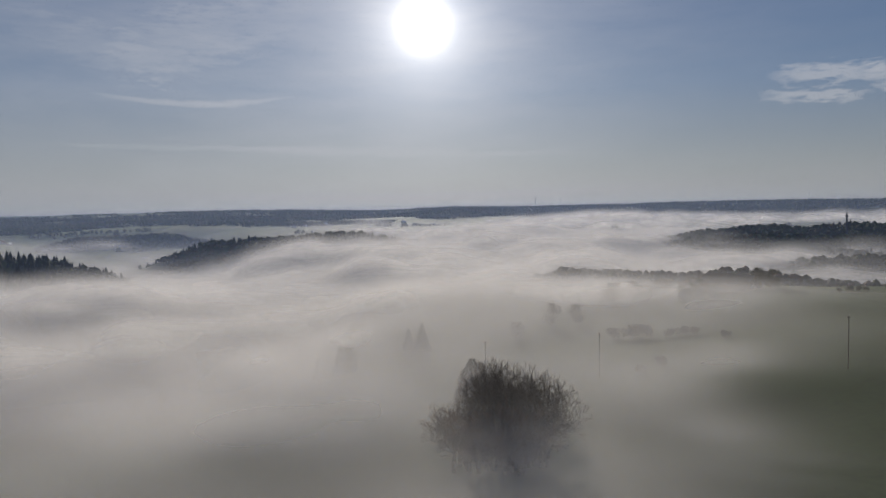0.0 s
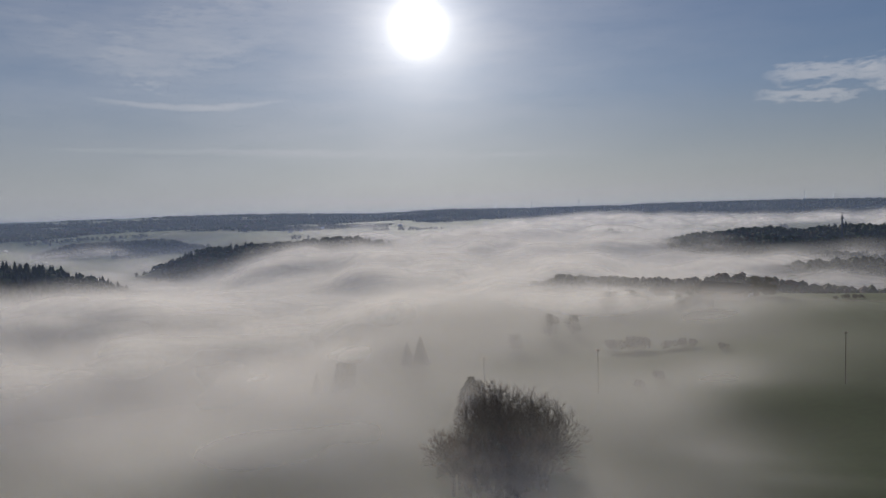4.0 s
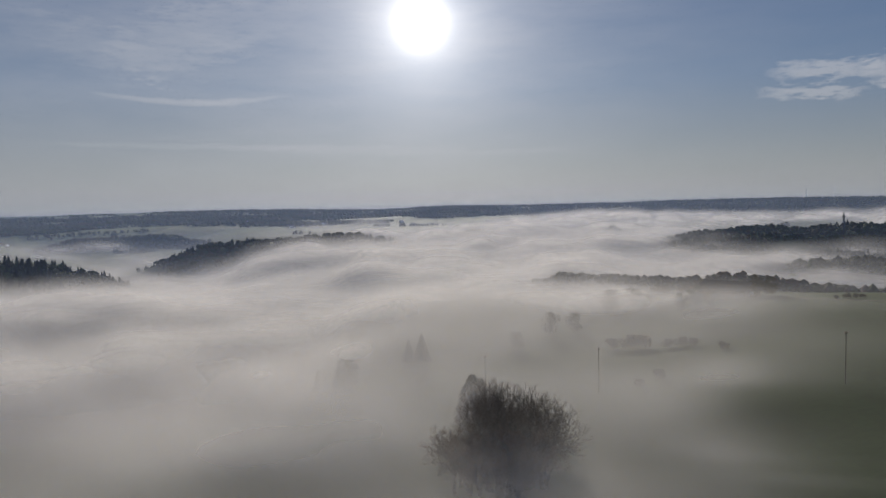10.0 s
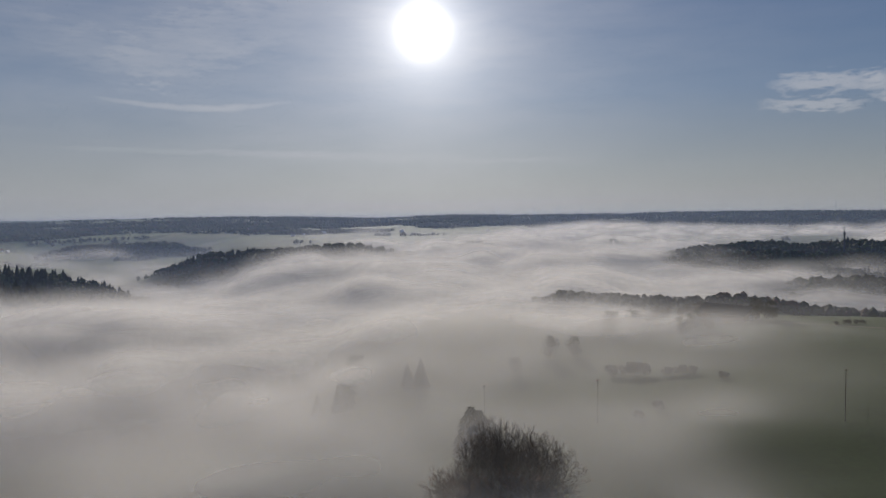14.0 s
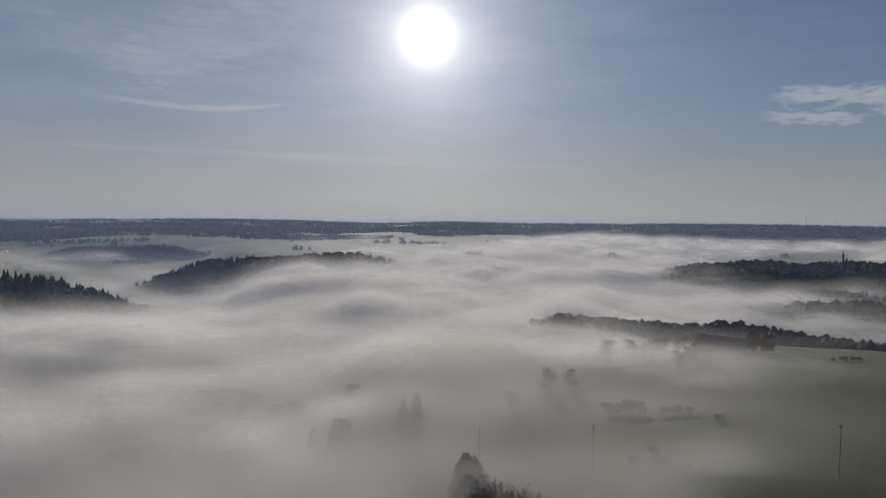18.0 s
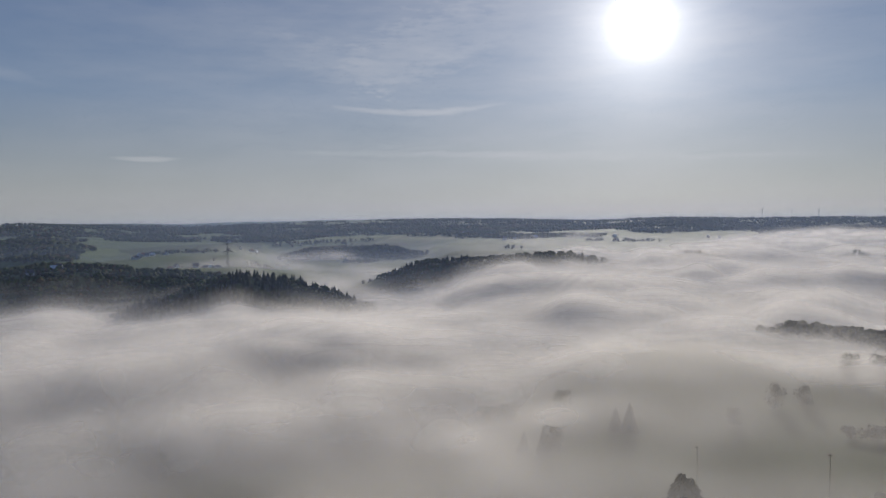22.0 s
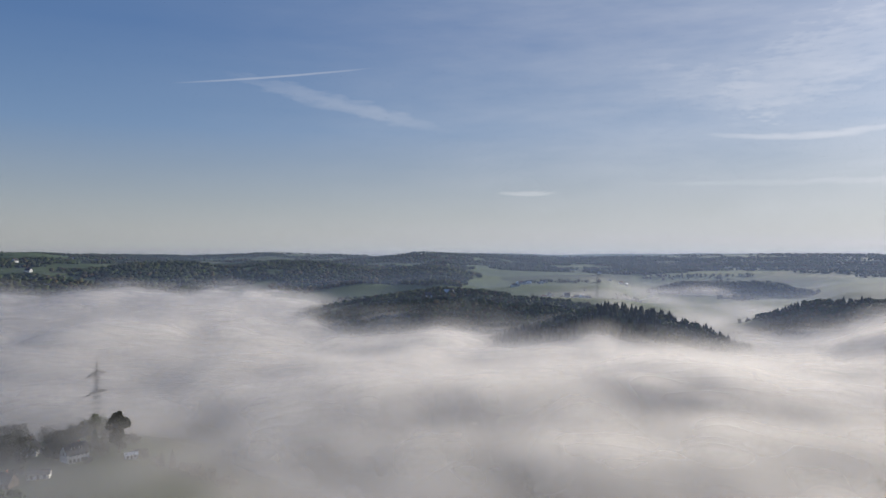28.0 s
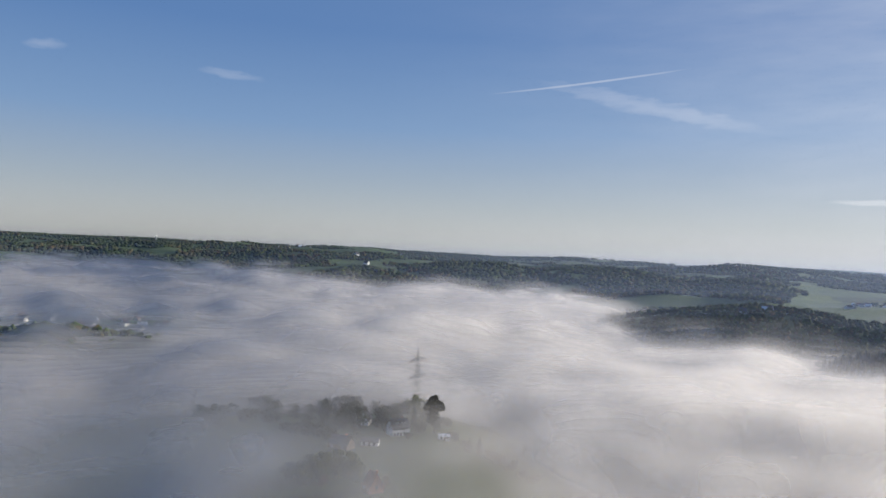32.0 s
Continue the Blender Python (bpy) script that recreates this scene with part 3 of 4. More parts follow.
def scattered(a0, a1, d0, d1, space, seed):
    """Uneven points over a sector, about `space` metres apart, further apart far off."""
    rng = np.random.default_rng(seed)
    xs, ys = [], []
    d = d0
    while d < d1:
        gap = space * max(1.0, d / 2200.0)
        k = max(2, int(radians(a1 - a0) * d / gap))
        a = np.linspace(a0, a1, k) + rng.uniform(-0.5, 0.5, k) * (a1 - a0) / k
        x, y = spot(a, d + rng.uniform(-0.5, 0.5, k) * gap)
        xs.append(x), ys.append(y)
        d += gap
    return np.concatenate(xs), np.concatenate(ys)


# woods on the nearer hills
for index, (points, half, sort) in enumerate(HILLS):
    if sort == "field":
        continue
    a = [p[0] for p in points]
    d = [p[1] for p in points]
    wide = math.degrees(half * 1.2 / min(d))
    close = min(d) < 700
    x, y = scattered(max(min(a) - wide, -42), min(max(a) + wide, 108), min(d) - half * 1.4, max(d) + half * 0.6, 5.5 if close else (8.5 if min(d) < 1100 else 9.5), 100 + index)
    z = height(x, y)
    on = crest(x, y, points, half) > z - 2.0
    keep = on & (z > fog_top(x, y) - (10 if close else 18)) & (soft_noise(x, y, 120, 200 + index, 2) > -0.62)
    x, y = x[keep], y[keep]
    if sort == "mixed":
        nd = soft_noise(x, y, 110, 300 + index, 3) > 0.38
    else:
        nd = (soft_noise(x, y, 60, 310 + index, 3) > -0.25) & (sort == "needle")
    if (~nd).any():
        woodland("hill_wood", x[~nd], y[~nd], "leaf" if min(d) > 1800 else "lumpy", 11 if sort != "bare" else 9, BARE if sort == "bare" else LEAF, "broadleaf wood in early spring on a hill above the fog", 400 + index)
    if nd.any():
        woodland("spruce_wood", x[nd], y[nd], "needle", 11, NEEDLE, "dark spruce wood on a hill above the fog", 500 + index)
# tree lines and copses on the misty plain
LINES = [(12.5, 8.5, 1560, 1600), (2.5, -2.0, 1480, 1440), (-2.0, -5.5, 1480, 1640), (11.5, 10.2, 1830, 1830), (3.2, 1.6, 2230, 2240), (-3.3, -4.2, 2050, 2060), (22, 30, 2450, 2350), (8.0, 16.0, 2500, 2450),
         (-9.8, -12.5, 2450, 2450), (33.0, 38.5, 1900, 1850), (29.5, 34.5, 1640, 1600), (19.5, 16.5, 1150, 1190), (5.5, -1.0, 2300, 2280), (-5.0, -9.0, 2250, 2230)]
for i, (a0, a1, d0, d1) in enumerate(LINES):
    rng = np.random.default_rng(600 + i)
    k = int(abs(radians(a1 - a0)) * d0 / 4.0)
    f = np.sort(rng.random(k))
    f = f[soft_noise(f * 900, f * 0 + i * 37.0, 90, 650 + i, 2) > -0.35]
    x, y = spot(a0 + (a1 - a0) * f, d0 + (d1 - d0) * f + rng.normal(0, 24, len(f)))
    woodland("tree_line", x, y, "leaf", 9, LEAF, "uneven line of field trees on the misty plain", 620 + i)
# woods of the far country
for a0, a1 in ((-36, -12), (-12, 12), (12, 38), (38, 60), (60, 82), (82, 106)):
    x, y = scattered(a0, a1, 1250, 4330, 12.0, int(a0) + 900)
    z = height(x, y)
    d = np.hypot(x, y)
    az_ = np.degrees(np.arctan2(-x, y))
    left = step(37, 47, az_)
    cut = 0.12 - 0.22 * left * (1 - 0.4 * step(2200, 3600, d)) - 0.3 * step(2500, 3100, d) * (1 - left) + 0.4 * (1 - step(2000, 2600, d)) * (1 - left)
    belt = 0.55 * soft_noise(az_ * 30, d, 230, 31, 4, 0.6) + 0.45 * soft_noise(x, y, 210, 35, 4, 0.6)
    keep = (belt > cut) & (z > -50)
    x, y = x[keep], y[keep]
    if len(x):
        woodland("far_wood", x, y, "leaf", 10, LEAF, "far woods and hedges on the rolling hills", int(a0) + 950, 1.25)

# ---- materials of the things ----


def plain(dark, light, size, rough=0.85, metal=0.0):
    def build(n, m, b, t):
        b.inputs["Metallic"].default_value = metal
        pos = n("TexCoord", out=3)
        f = m("ADD", m("MULTIPLY", n("TexNoise", pos, None, size, 4.0, 0.65), 0.7), m("MULTIPLY", n("TexNoise", pos, None, size * 7, 3.0, 0.6), 0.3))
        return ramp(t, f, (0.25, dark), (0.75, light))
    return material("surface", build, rough)


BARK = plain((0.035, 0.028, 0.022), (0.095, 0.078, 0.06), 1.5)
TWIG = plain((0.075, 0.052, 0.04), (0.16, 0.115, 0.088), 0.6)
RUST_TWIG = plain((0.09, 0.045, 0.032), (0.19, 0.1, 0.07), 0.6)
YOUNG_LEAF = plain((0.05, 0.065, 0.015), (0.12, 0.14, 0.035), 0.7)
DARK_LEAF = plain((0.015, 0.022, 0.01), (0.045, 0.055, 0.022), 0.7)
OCHRE_LEAF = plain((0.07, 0.05, 0.02), (0.16, 0.11, 0.045), 0.7)
SPRUCE = plain((0.008, 0.015, 0.009), (0.025, 0.04, 0.02), 0.9)
POLE_WOOD = plain((0.06, 0.045, 0.035), (0.12, 0.095, 0.075), 2.0)
STEEL = plain((0.028, 0.03, 0.032), (0.055, 0.058, 0.06), 0.8, 0.7)
PORCELAIN = plain((0.2, 0.13, 0.09), (0.3, 0.2, 0.14), 3.0, 0.3)
RENDER_WHITE = plain((0.66, 0.65, 0.62), (0.8, 0.79, 0.76), 0.8)
RENDER_GREY = plain((0.34, 0.33, 0.31), (0.5, 0.49, 0.47), 0.8)
BRICK = plain((0.2, 0.075, 0.045), (0.34, 0.14, 0.085), 1.2)
TILE_RED = plain((0.16, 0.055, 0.032), (0.28, 0.11, 0.065), 1.0)
TILE_DARK = plain((0.045, 0.045, 0.05), (0.1, 0.1, 0.108), 1.0)
SHEET_ROOF = plain((0.06, 0.05, 0.045), (0.115, 0.1, 0.09), 0.5, 0.85)
PLASTIC_LIGHT = plain((0.6, 0.62, 0.62), (0.75, 0.76, 0.76), 1.0, 0.4)
DARK_GLASS = plain((0.02, 0.025, 0.03), (0.04, 0.045, 0.05), 1.0, 0.08)
TIMBER = plain((0.07, 0.05, 0.035), (0.15, 0.11, 0.08), 1.0)
WHITE_STEEL = plain((0.6, 0.61, 0.63), (0.75, 0.76, 0.78), 0.3, 0.4)
DIRT = plain((0.1, 0.085, 0.06), (0.19, 0.165, 0.125), 0.3)


def raw_mesh(co, faces, mat, smooth=False):
    me = bpy.data.meshes.new("mesh")
    me.from_pydata([tuple(c) for c in co], [], [tuple(int(i) for i in f) for f in faces])
    me.update()
    me.materials.append(mat)
    if smooth:
        me.polygons.foreach_set("use_smooth", np.ones(len(me.polygons), dtype=bool))
    return me


def part(name, mesh, parent, label=""):
    ob = new(name, mesh)
    ob.parent = parent
    return tagged(ob, label)


class Build:
    """Collects boxes, bars and flat pieces into one mesh."""

    def __init__(self):
        self.co, self.faces = [], []

    def add(self, co, faces):
        k = len(self.co)
        self.co += [tuple(c) for c in co]
        self.faces += [tuple(i + k for i in f) for f in faces]
        return self

    def box(self, x0, y0, z0, x1, y1, z1):
        co = [(x, y, z) for z in (z0, z1) for x, y in ((x0, y0), (x1, y0), (x1, y1), (x0, y1))]
        return self.add(co, [(3, 2, 1, 0), (4, 5, 6, 7), (0, 1, 5, 4), (1, 2, 6, 5), (2, 3, 7, 6), (3, 0, 4, 7)])

    def bar(self, a, b, ra, rb=None, sides=4):
        a, b = Vector(a), Vector(b)
        rb = ra if rb is None else rb
        d = (b - a).normalized()
        u = d.orthogonal().normalized()
        v = d.cross(u)
        co = []
        for p, r in ((a, ra), (b, rb)):
            for i in range(sides):
                q = 2 * math.pi * i / sides
                co.append(p + (u * math.cos(q) + v * math.sin(q)) * r)
        fs = [(i, (i + 1) % sides, sides + (i + 1) % sides, sides + i) for i in range(sides)]
        return self.add(co, fs + [tuple(range(sides))[::-1], tuple(range(sides, 2 * sides))])

    def slab(self, quad, thick):
        """A flat piece with thickness below it; quad counter-clockwise from above."""
        q = [Vector(p) for p in quad]
        nrm = (q[1] - q[0]).cross(q[-1] - q[0]).normalized()
        low = [p - nrm * thick for p in q]
        k = len(q)
        fs = [tuple(range(k)), tuple(range(k, 2 * k))[::-1]] + [(i, k + i, k + (i + 1) % k, (i + 1) % k) for i in range(k)]
        return self.add(q + low, fs)

    def mesh(self, mat):
        return raw_mesh(self.co, self.faces, mat)


def put(ob, x, y, turn=0.0, scale=1.0, sink=0.25):
    ob.matrix_basis = Matrix.Translation((x, y, float(height(x, y)) - sink)) @ Matrix.Rotation(radians(turn), 4, "Z") @ Matrix.Scale(scale, 4)
    return ob


def put_copy(ob, x, y, turn=0.0, scale=1.0, sink=0.25):
    c = copy_thing(ob, Matrix.Identity(4))
    return put(c, x, y, turn, scale, sink)


# ---- trees ----


def bare_tree(seed, tall, spread=1.0, twig=TWIG, stems=1, label="tall bare broadleaf tree with fine dark twigs in the fog"):
    rng = random.Random(seed)
    woods, limb, fine = [], Build(), ([], [])

    def sprig(a, b, r):
        d = (b - a).normalized()
        u = d.orthogonal().normalized() * r
        v = d.cross(u)
        k = len(fine[0])
        fine[0].extend((a + u, a - u * 0.5 + v * 0.87, a - u * 0.5 - v * 0.87, b))
        fine[1].extend(((k, k + 1, k + 3), (k + 1, k + 2, k + 3), (k + 2, k, k + 3)))

    def grow(p, d, length, r, level):
        steps = 3 if level < 3 else 2
        for i in range(steps):
            d = (d + Vector((rng.gauss(0, 0.12), rng.gauss(0, 0.12), rng.gauss(0.05, 0.06)))).normalized()
            q = p + d * length / steps
            r2 = r * (0.86 if level else 0.9)
            if level == 0:
                woods[-1].bar(p, q, r, r2, 8)
            elif level < 4:
                limb.bar(p, q, r, r2, 4 if level < 3 else 3)
            else:
                sprig(p, q + d * 0.15, max(r, 0.018))
                for _ in range(1):
                    e = Vector((rng.gauss(0, 1), rng.gauss(0, 1), rng.gauss(0.3, 0.8))).normalized()
                    g = p.lerp(q, rng.random())
                    sprig(g, g + (d * 0.8 + e).normalized() * length * rng.uniform(0.7, 1.3), 0.013)
            if level in (1, 2, 3, 4) and i < steps - 1:
                side = d.orthogonal().normalized()
                side.rotate(Matrix.Rotation(rng.uniform(0, 6.28), 3, d))
                if level < 4:
                    grow(q, (d * 0.55 + side * 0.85).normalized(), length * 0.6, r * 0.5, level + 1)
                else:
                    sprig(q, q + (d + side * 0.9).normalized() * length * 0.6, 0.02)
            p, r = q, r2
        if level >= 5:
            return
        kids = ((5, 3, 3, 2, 2) if stems == 1 else (3, 2, 2, 2, 2))[level]
        turn = rng.uniform(0, 6.28)
        for i in range(kids):
            side = d.orthogonal().normalized()
            side.rotate(Matrix.Rotation(turn + 6.28 * i / kids + rng.uniform(-0.4, 0.4), 3, d))
            open_ = rng.uniform(0.35, 0.9) * spread
            nd = (d + side * open_ + Vector((0, 0, 0.12))).normalized()
            grow(p, nd, length * (0.72 if level else 0.8) * rng.uniform(0.8, 1.1), r * 0.62, level + 1)

    for s in range(stems):
        woods.append(Build())
        base = Vector((rng.uniform(-0.5, 0.5) * (stems > 1) * 2, rng.uniform(-0.5, 0.5) * (stems > 1) * 2, 0))
        grow(base, Vector((rng.gauss(0, 0.08), rng.gauss(0, 0.08), 1)).normalized(), tall * 0.17, tall * 0.018, 0)
    top = max(c[2] for c in fine[0])
    k = tall / top
    tree = tagged(new("bare_tree"), label, "tree", "trees of the grove")
    for name, co, fs, mat in [("trunk", w.co, w.faces, BARK) for w in woods] + [("limbwork", limb.co, limb.faces, BARK), ("twigwork", fine[0], fine[1], twig)]:
        part(name, raw_mesh([(c[0] * k, c[1] * k, c[2] * k) for c in co], fs, mat, name != "twigwork"), tree)
    return tree


def leaf_cloud(rng, blobs, count, size):
    """Many small bent leaf sprays on the skins of overlapping lumps."""
    co, fs = [], []
    for _ in range(count):
        c, r, flat = rng.choice(blobs)
        d = Vector((rng.gauss(0, 1), rng.gauss(0, 1), rng.gauss(0.15, 1))).normalized()
        p = Vector(c) + Vector((d.x, d.y, d.z * flat)) * r * rng.uniform(0.7, 1.06)
        u = Vector((rng.gauss(0, 1), rng.gauss(0, 1), rng.gauss(0, 1))).normalized() * size * rng.uniform(0.6, 1.3)
        v = u.cross(Vector((rng.gauss(0, 1), rng.gauss(0, 1), rng.gauss(0, 1)))).normalized() * size * rng.uniform(0.4, 0.9)
        k = len(co)
        co += [p - u, p + v, p + u, p - v, p + d * size * 0.5]
        fs += [(k, k + 1, k + 4), (k + 1, k + 2, k + 4), (k + 2, k + 3, k + 4), (k + 3, k, k + 4)]
    return co, fs


def leafy_tree(seed, tall, wide, mat, label, name="broadleaf_tree", count=1300, upright=False):
    rng = random.Random(seed)
    wood = Build()
    wood.bar((0, 0, 0), (0.1, 0, tall * 0.32), tall * 0.02, tall * 0.014, 8)
    blobs = []
    for i in range(22):
        z = rng.uniform(0.16 if upright else 0.2, 0.9)
        lim = wide * 0.5 * math.sin(math.pi * min(max((z - 0.08) / 0.9, 0.0), 1.0)) ** (0.6 if upright else 0.45)
        q, f = rng.uniform(0, 6.28), math.sqrt(rng.random())
        c = (math.cos(q) * lim * f * 0.85, math.sin(q) * lim * f * 0.85, tall * z)
        blobs.append((c, wide * rng.uniform(0.15, 0.25), rng.uniform(0.75, 1.1)))
        wood.bar((0.05, 0, tall * min(0.3, z * 0.8)), c, tall * 0.007, tall * 0.002, 4)
    blobs.append(((0, 0, tall * 0.9), wide * 0.11, 1.0))
    tree = tagged(new(name), label, "tree")
    part("trunk", wood.mesh(BARK), tree)
    part("crown", raw_mesh(*leaf_cloud(rng, blobs, count, tall * 0.036), mat), tree)
    return tree


def spruce_tree(seed, tall, wide, label, twin=False, taper=0.75):
    rng = random.Random(seed)
    wood = Build().bar((0, 0, 0), (0, 0, tall * 0.96), tall * 0.016, 0.03, 7)
    co, fs = [], []
    heads = [(0, 0, 1.0, 1.0)] + ([(wide * 0.22, 0.3, 0.9, 0.8)] if twin else [])
    for hx, hy, hs, ws in heads:
        rows = 22
        for i in range(rows):
            f = i / (rows - 1)
            z = tall * hs * (0.1 + 0.88 * f)
            r = wide * 0.5 * ws * (1 - f) ** taper + 0.12
            kids = max(4, int(13 - 8 * f))
            for j in range(kids):
                q = 6.28 * (j + 0.5 * (i % 2)) / kids + rng.uniform(-0.2, 0.2)
                rr = r * rng.uniform(0.7, 1.12)
                d = Vector((math.cos(q), math.sin(q), 0))
                s = Vector((-d.y, d.x, 0))
                a = Vector((hx, hy, z))
                b = a + d * rr - Vector((0, 0, rr * rng.uniform(0.12, 0.35)))
                mid_p = a + d * rr * 0.55 + Vector((0, 0, rr * 0.06))
                w = rr * 0.24 + 0.1
                k = len(co)
                co += [a, mid_p + s * w - Vector((0, 0, w * 0.5)), b, mid_p - s * w - Vector((0, 0, w * 0.5)), mid_p + Vector((0, 0, w * 0.25))]
                fs += [(k, k + 1, k + 4), (k + 1, k + 2, k + 4), (k + 2, k + 3, k + 4), (k + 3, k, k + 4)]
        k = len(co)
        co += [(hx + 0.12, hy, tall * hs * 0.95), (hx - 0.06, hy + 0.1, tall * hs * 0.95), (hx - 0.06, hy - 0.1, tall * hs * 0.95), (hx, hy, tall * hs)]
        fs += [(k, k + 1, k + 3), (k + 1, k + 2, k + 3), (k + 2, k, k + 3)]
    tree = tagged(new("spruce_tree"), label, "tree")
    part("trunk", wood.mesh(BARK), tree)
    part("needle_crown", raw_mesh(co, fs, SPRUCE), tree)
    return tree


def shrub(seed, tall, wide, mat, label, count=420):
    rng = random.Random(seed)
    stem = Build()
    blobs = []
    for i in range(6):
        c = (rng.uniform(-0.5, 0.5) * wide * 0.6, rng.uniform(-0.5, 0.5) * wide * 0.6, tall * rng.uniform(0.35, 0.7))
        blobs.append((c, wide * rng.uniform(0.16, 0.26), 0.9 * tall / wide + 0.2))
        stem.bar((c[0] * 0.3, c[1] * 0.3, 0), c, 0.06, 0.03, 4)
    ob = tagged(new("shrub"), label, "shrub")
    part("stems", stem.mesh(BARK), ob)
    part("foliage", raw_mesh(*leaf_cloud(rng, blobs, count, tall * 0.09), mat), ob)
    return ob


# the grove in the meadow
G = (11.7, 152.0)
for i, (dx, dy, tall, spread, twig) in enumerate((
        (-0.5, 1.5, 23.5, 0.78, TWIG), (2.6, -1.0, 23.0, 0.8, TWIG), (5.4, 1.0, 21.5, 0.9, TWIG), (-3.6, 3.0, 20.5, 0.85, TWIG),
        (-7.2, -1.0, 16.0, 0.9, RUST_TWIG), (-5.0, -4.0, 15.5, 0.9, RUST_TWIG), (7.6, 3.5, 19.5, 0.85, TWIG), (1.2, -3.0, 18.0, 0.9, RUST_TWIG), (-9.0, 1.5, 15.0, 1.0, TWIG), (-10.2, -2.0, 13.0, 1.05, TWIG), (9.6, 0.5, 17.5, 0.95, TWIG), (3.2, 4.0, 23.0, 0.8, TWIG), (8.2, -2.5, 16.0, 1.0, TWIG))):
    put(bare_tree(20 + i, tall, spread, twig, label="tall bare tree with reddish twigs in the misty grove" if twig is RUST_TWIG else "tall bare broadleaf tree with dark twigs in the misty grove"), G[0] + dx, G[1] + dy, 40 * i)
for i, (dx, dy, tall) in enumerate(((4.5, -3.5, 12.5), (0.5, -5.0, 10.5), (-3.0, -3.0, 10.0), (7.0, -2.0, 11.0), (2.6, -6.5, 9.0), (-6.2, -3.0, 9.0), (-1.5, -1.0, 11.0), (5.5, -0.5, 12.0))):
    ob = bare_tree(60 + i, tall, 1.25, RUST_TWIG if i % 2 else TWIG, 3, "many-stemmed bare brown undergrowth beneath the grove trees")
    ob.name = "bare_shrub"
    ob["category"], ob["group"] = "shrub", "undergrowth of the grove"
    put(ob, G[0] + dx, G[1] + dy, 70 * i)

# conifers and leafy trees standing in the fog
put(spruce_tree(1, 13.3, 12.5, "dark double-topped spruce behind the bare grove", True, 0.5), 7.8, 206.0, 20)
grey_spruce = spruce_tree(2, 12.5, 8.5, "slim spruce standing faint in the valley fog")
put(grey_spruce, -9.0, 288.0)
for x, y, s in ((-40.5, 272, 0.8), (-49, 277, 0.75), (-160, 352, 1.2), (-14.5, 290, 0.8)):
    put_copy(grey_spruce, x, y, x * 7, s)
fog_tree = leafy_tree(3, 10.5, 9.0, DARK_LEAF, "broadleaf tree standing faint in the valley fog", count=800)
put(fog_tree, -37.0, 270.0)
for x, y, s in ((-66, 330, 1.2), (-78, 338, 1.3), (-92, 345, 1.1), (-166, 372, 1.5), (-180, 380, 1.4), (-205, 300, 1.3), (-228, 285, 1.5), (-216, 270, 1.3), (-40, 330, 1.0), (30, 300, 0.7), (50, 332, 1.0), (62, 338, 0.9),
                (98, 415, 1.1), (108, 405, 1.1), (92, 395, 1.0)):
    put_copy(fog_tree, x, y, x * 13, s)

# trees and bushes round the barn
barn_bare = bare_tree(41, 13.0, 1.1, TWIG, label="bare broadleaf tree beside the barn")
barn_bare["group"] = "trees by the barn"
put(barn_bare, 121.0, 402.0)
for x, y, s in ((128, 408, 0.9), (114, 398, 0.85), (135, 405, 0.8), (150, 418, 0.9), (144, 421, 0.8)):
    put_copy(barn_bare, x, y, x * 11, s)
barn_leaf = tagged(leafy_tree(4, 11.5, 7.5, DARK_LEAF, "dark leafy tree beside the barn"), group="trees by the barn")
put(barn_leaf, 169.0, 388.0)
for x, y, s in ((176, 386, 0.95), (180, 390, 0.85), (172, 395, 1.0), (128, 372, 0.9), (134, 378, 0.95), (122, 366, 0.85), (138, 368, 0.7)):
    put_copy(barn_leaf, x, y, x * 17, s)
bush = shrub(5, 4.0, 5.0, DARK_LEAF, "dark bush on the misty meadow")
put(bush, 88.0, 280.0)
for x, y, s in ((93, 279, 1.1), (97, 277, 0.9), (80, 286, 1.5), (75, 288, 1.6), (69, 292, 1.3), (103, 262, 0.8), (70, 232, 0.9), (62, 226, 0.7), (205, 362, 0.8), (210, 363, 0.7), (199, 361, 0.6), (214, 364, 0.6)):
    put_copy(bush, x, y, x * 19, s)

# ---- poles, masts, turbines ----


def wire_pole(tall, label):
    ob = tagged(new("utility_pole"), label, "utility pole", "poles of the meadow line")
    part("post", Build().bar((0, 0, -0.5), (0, 0, tall), 0.12, 0.08, 8).mesh(POLE_WOOD), ob)
    part("crossarm", Build().box(-0.6, -0.05, tall - 0.5, 0.6, 0.05, tall - 0.38).mesh(POLE_WOOD), ob)
    for x in (-0.5, 0.0, 0.5):
        z = tall - 0.38 if x else tall
        part("insulator", Build().bar((x, 0, z), (x, 0, z + 0.16), 0.03, 0.08, 6).bar((x, 0, z + 0.16), (x, 0, z + 0.34), 0.09, 0.04, 6).mesh(PORCELAIN), ob, "brown porcelain insulator")
    return ob


def top_to(ob_top, x, y):
    """Height a pole needs to reach that level from the ground there."""
    return ob_top - float(height(x, y))


for x, y, top in ((13.2, 232.4, 5.3), (48.3, 222.9, 9.0), (111.6, 197.4, 17.3)):
    put(wire_pole(top_to(top, x, y), "slim wooden utility pole rising out of the fog"), x, y, 12, sink=0.0)


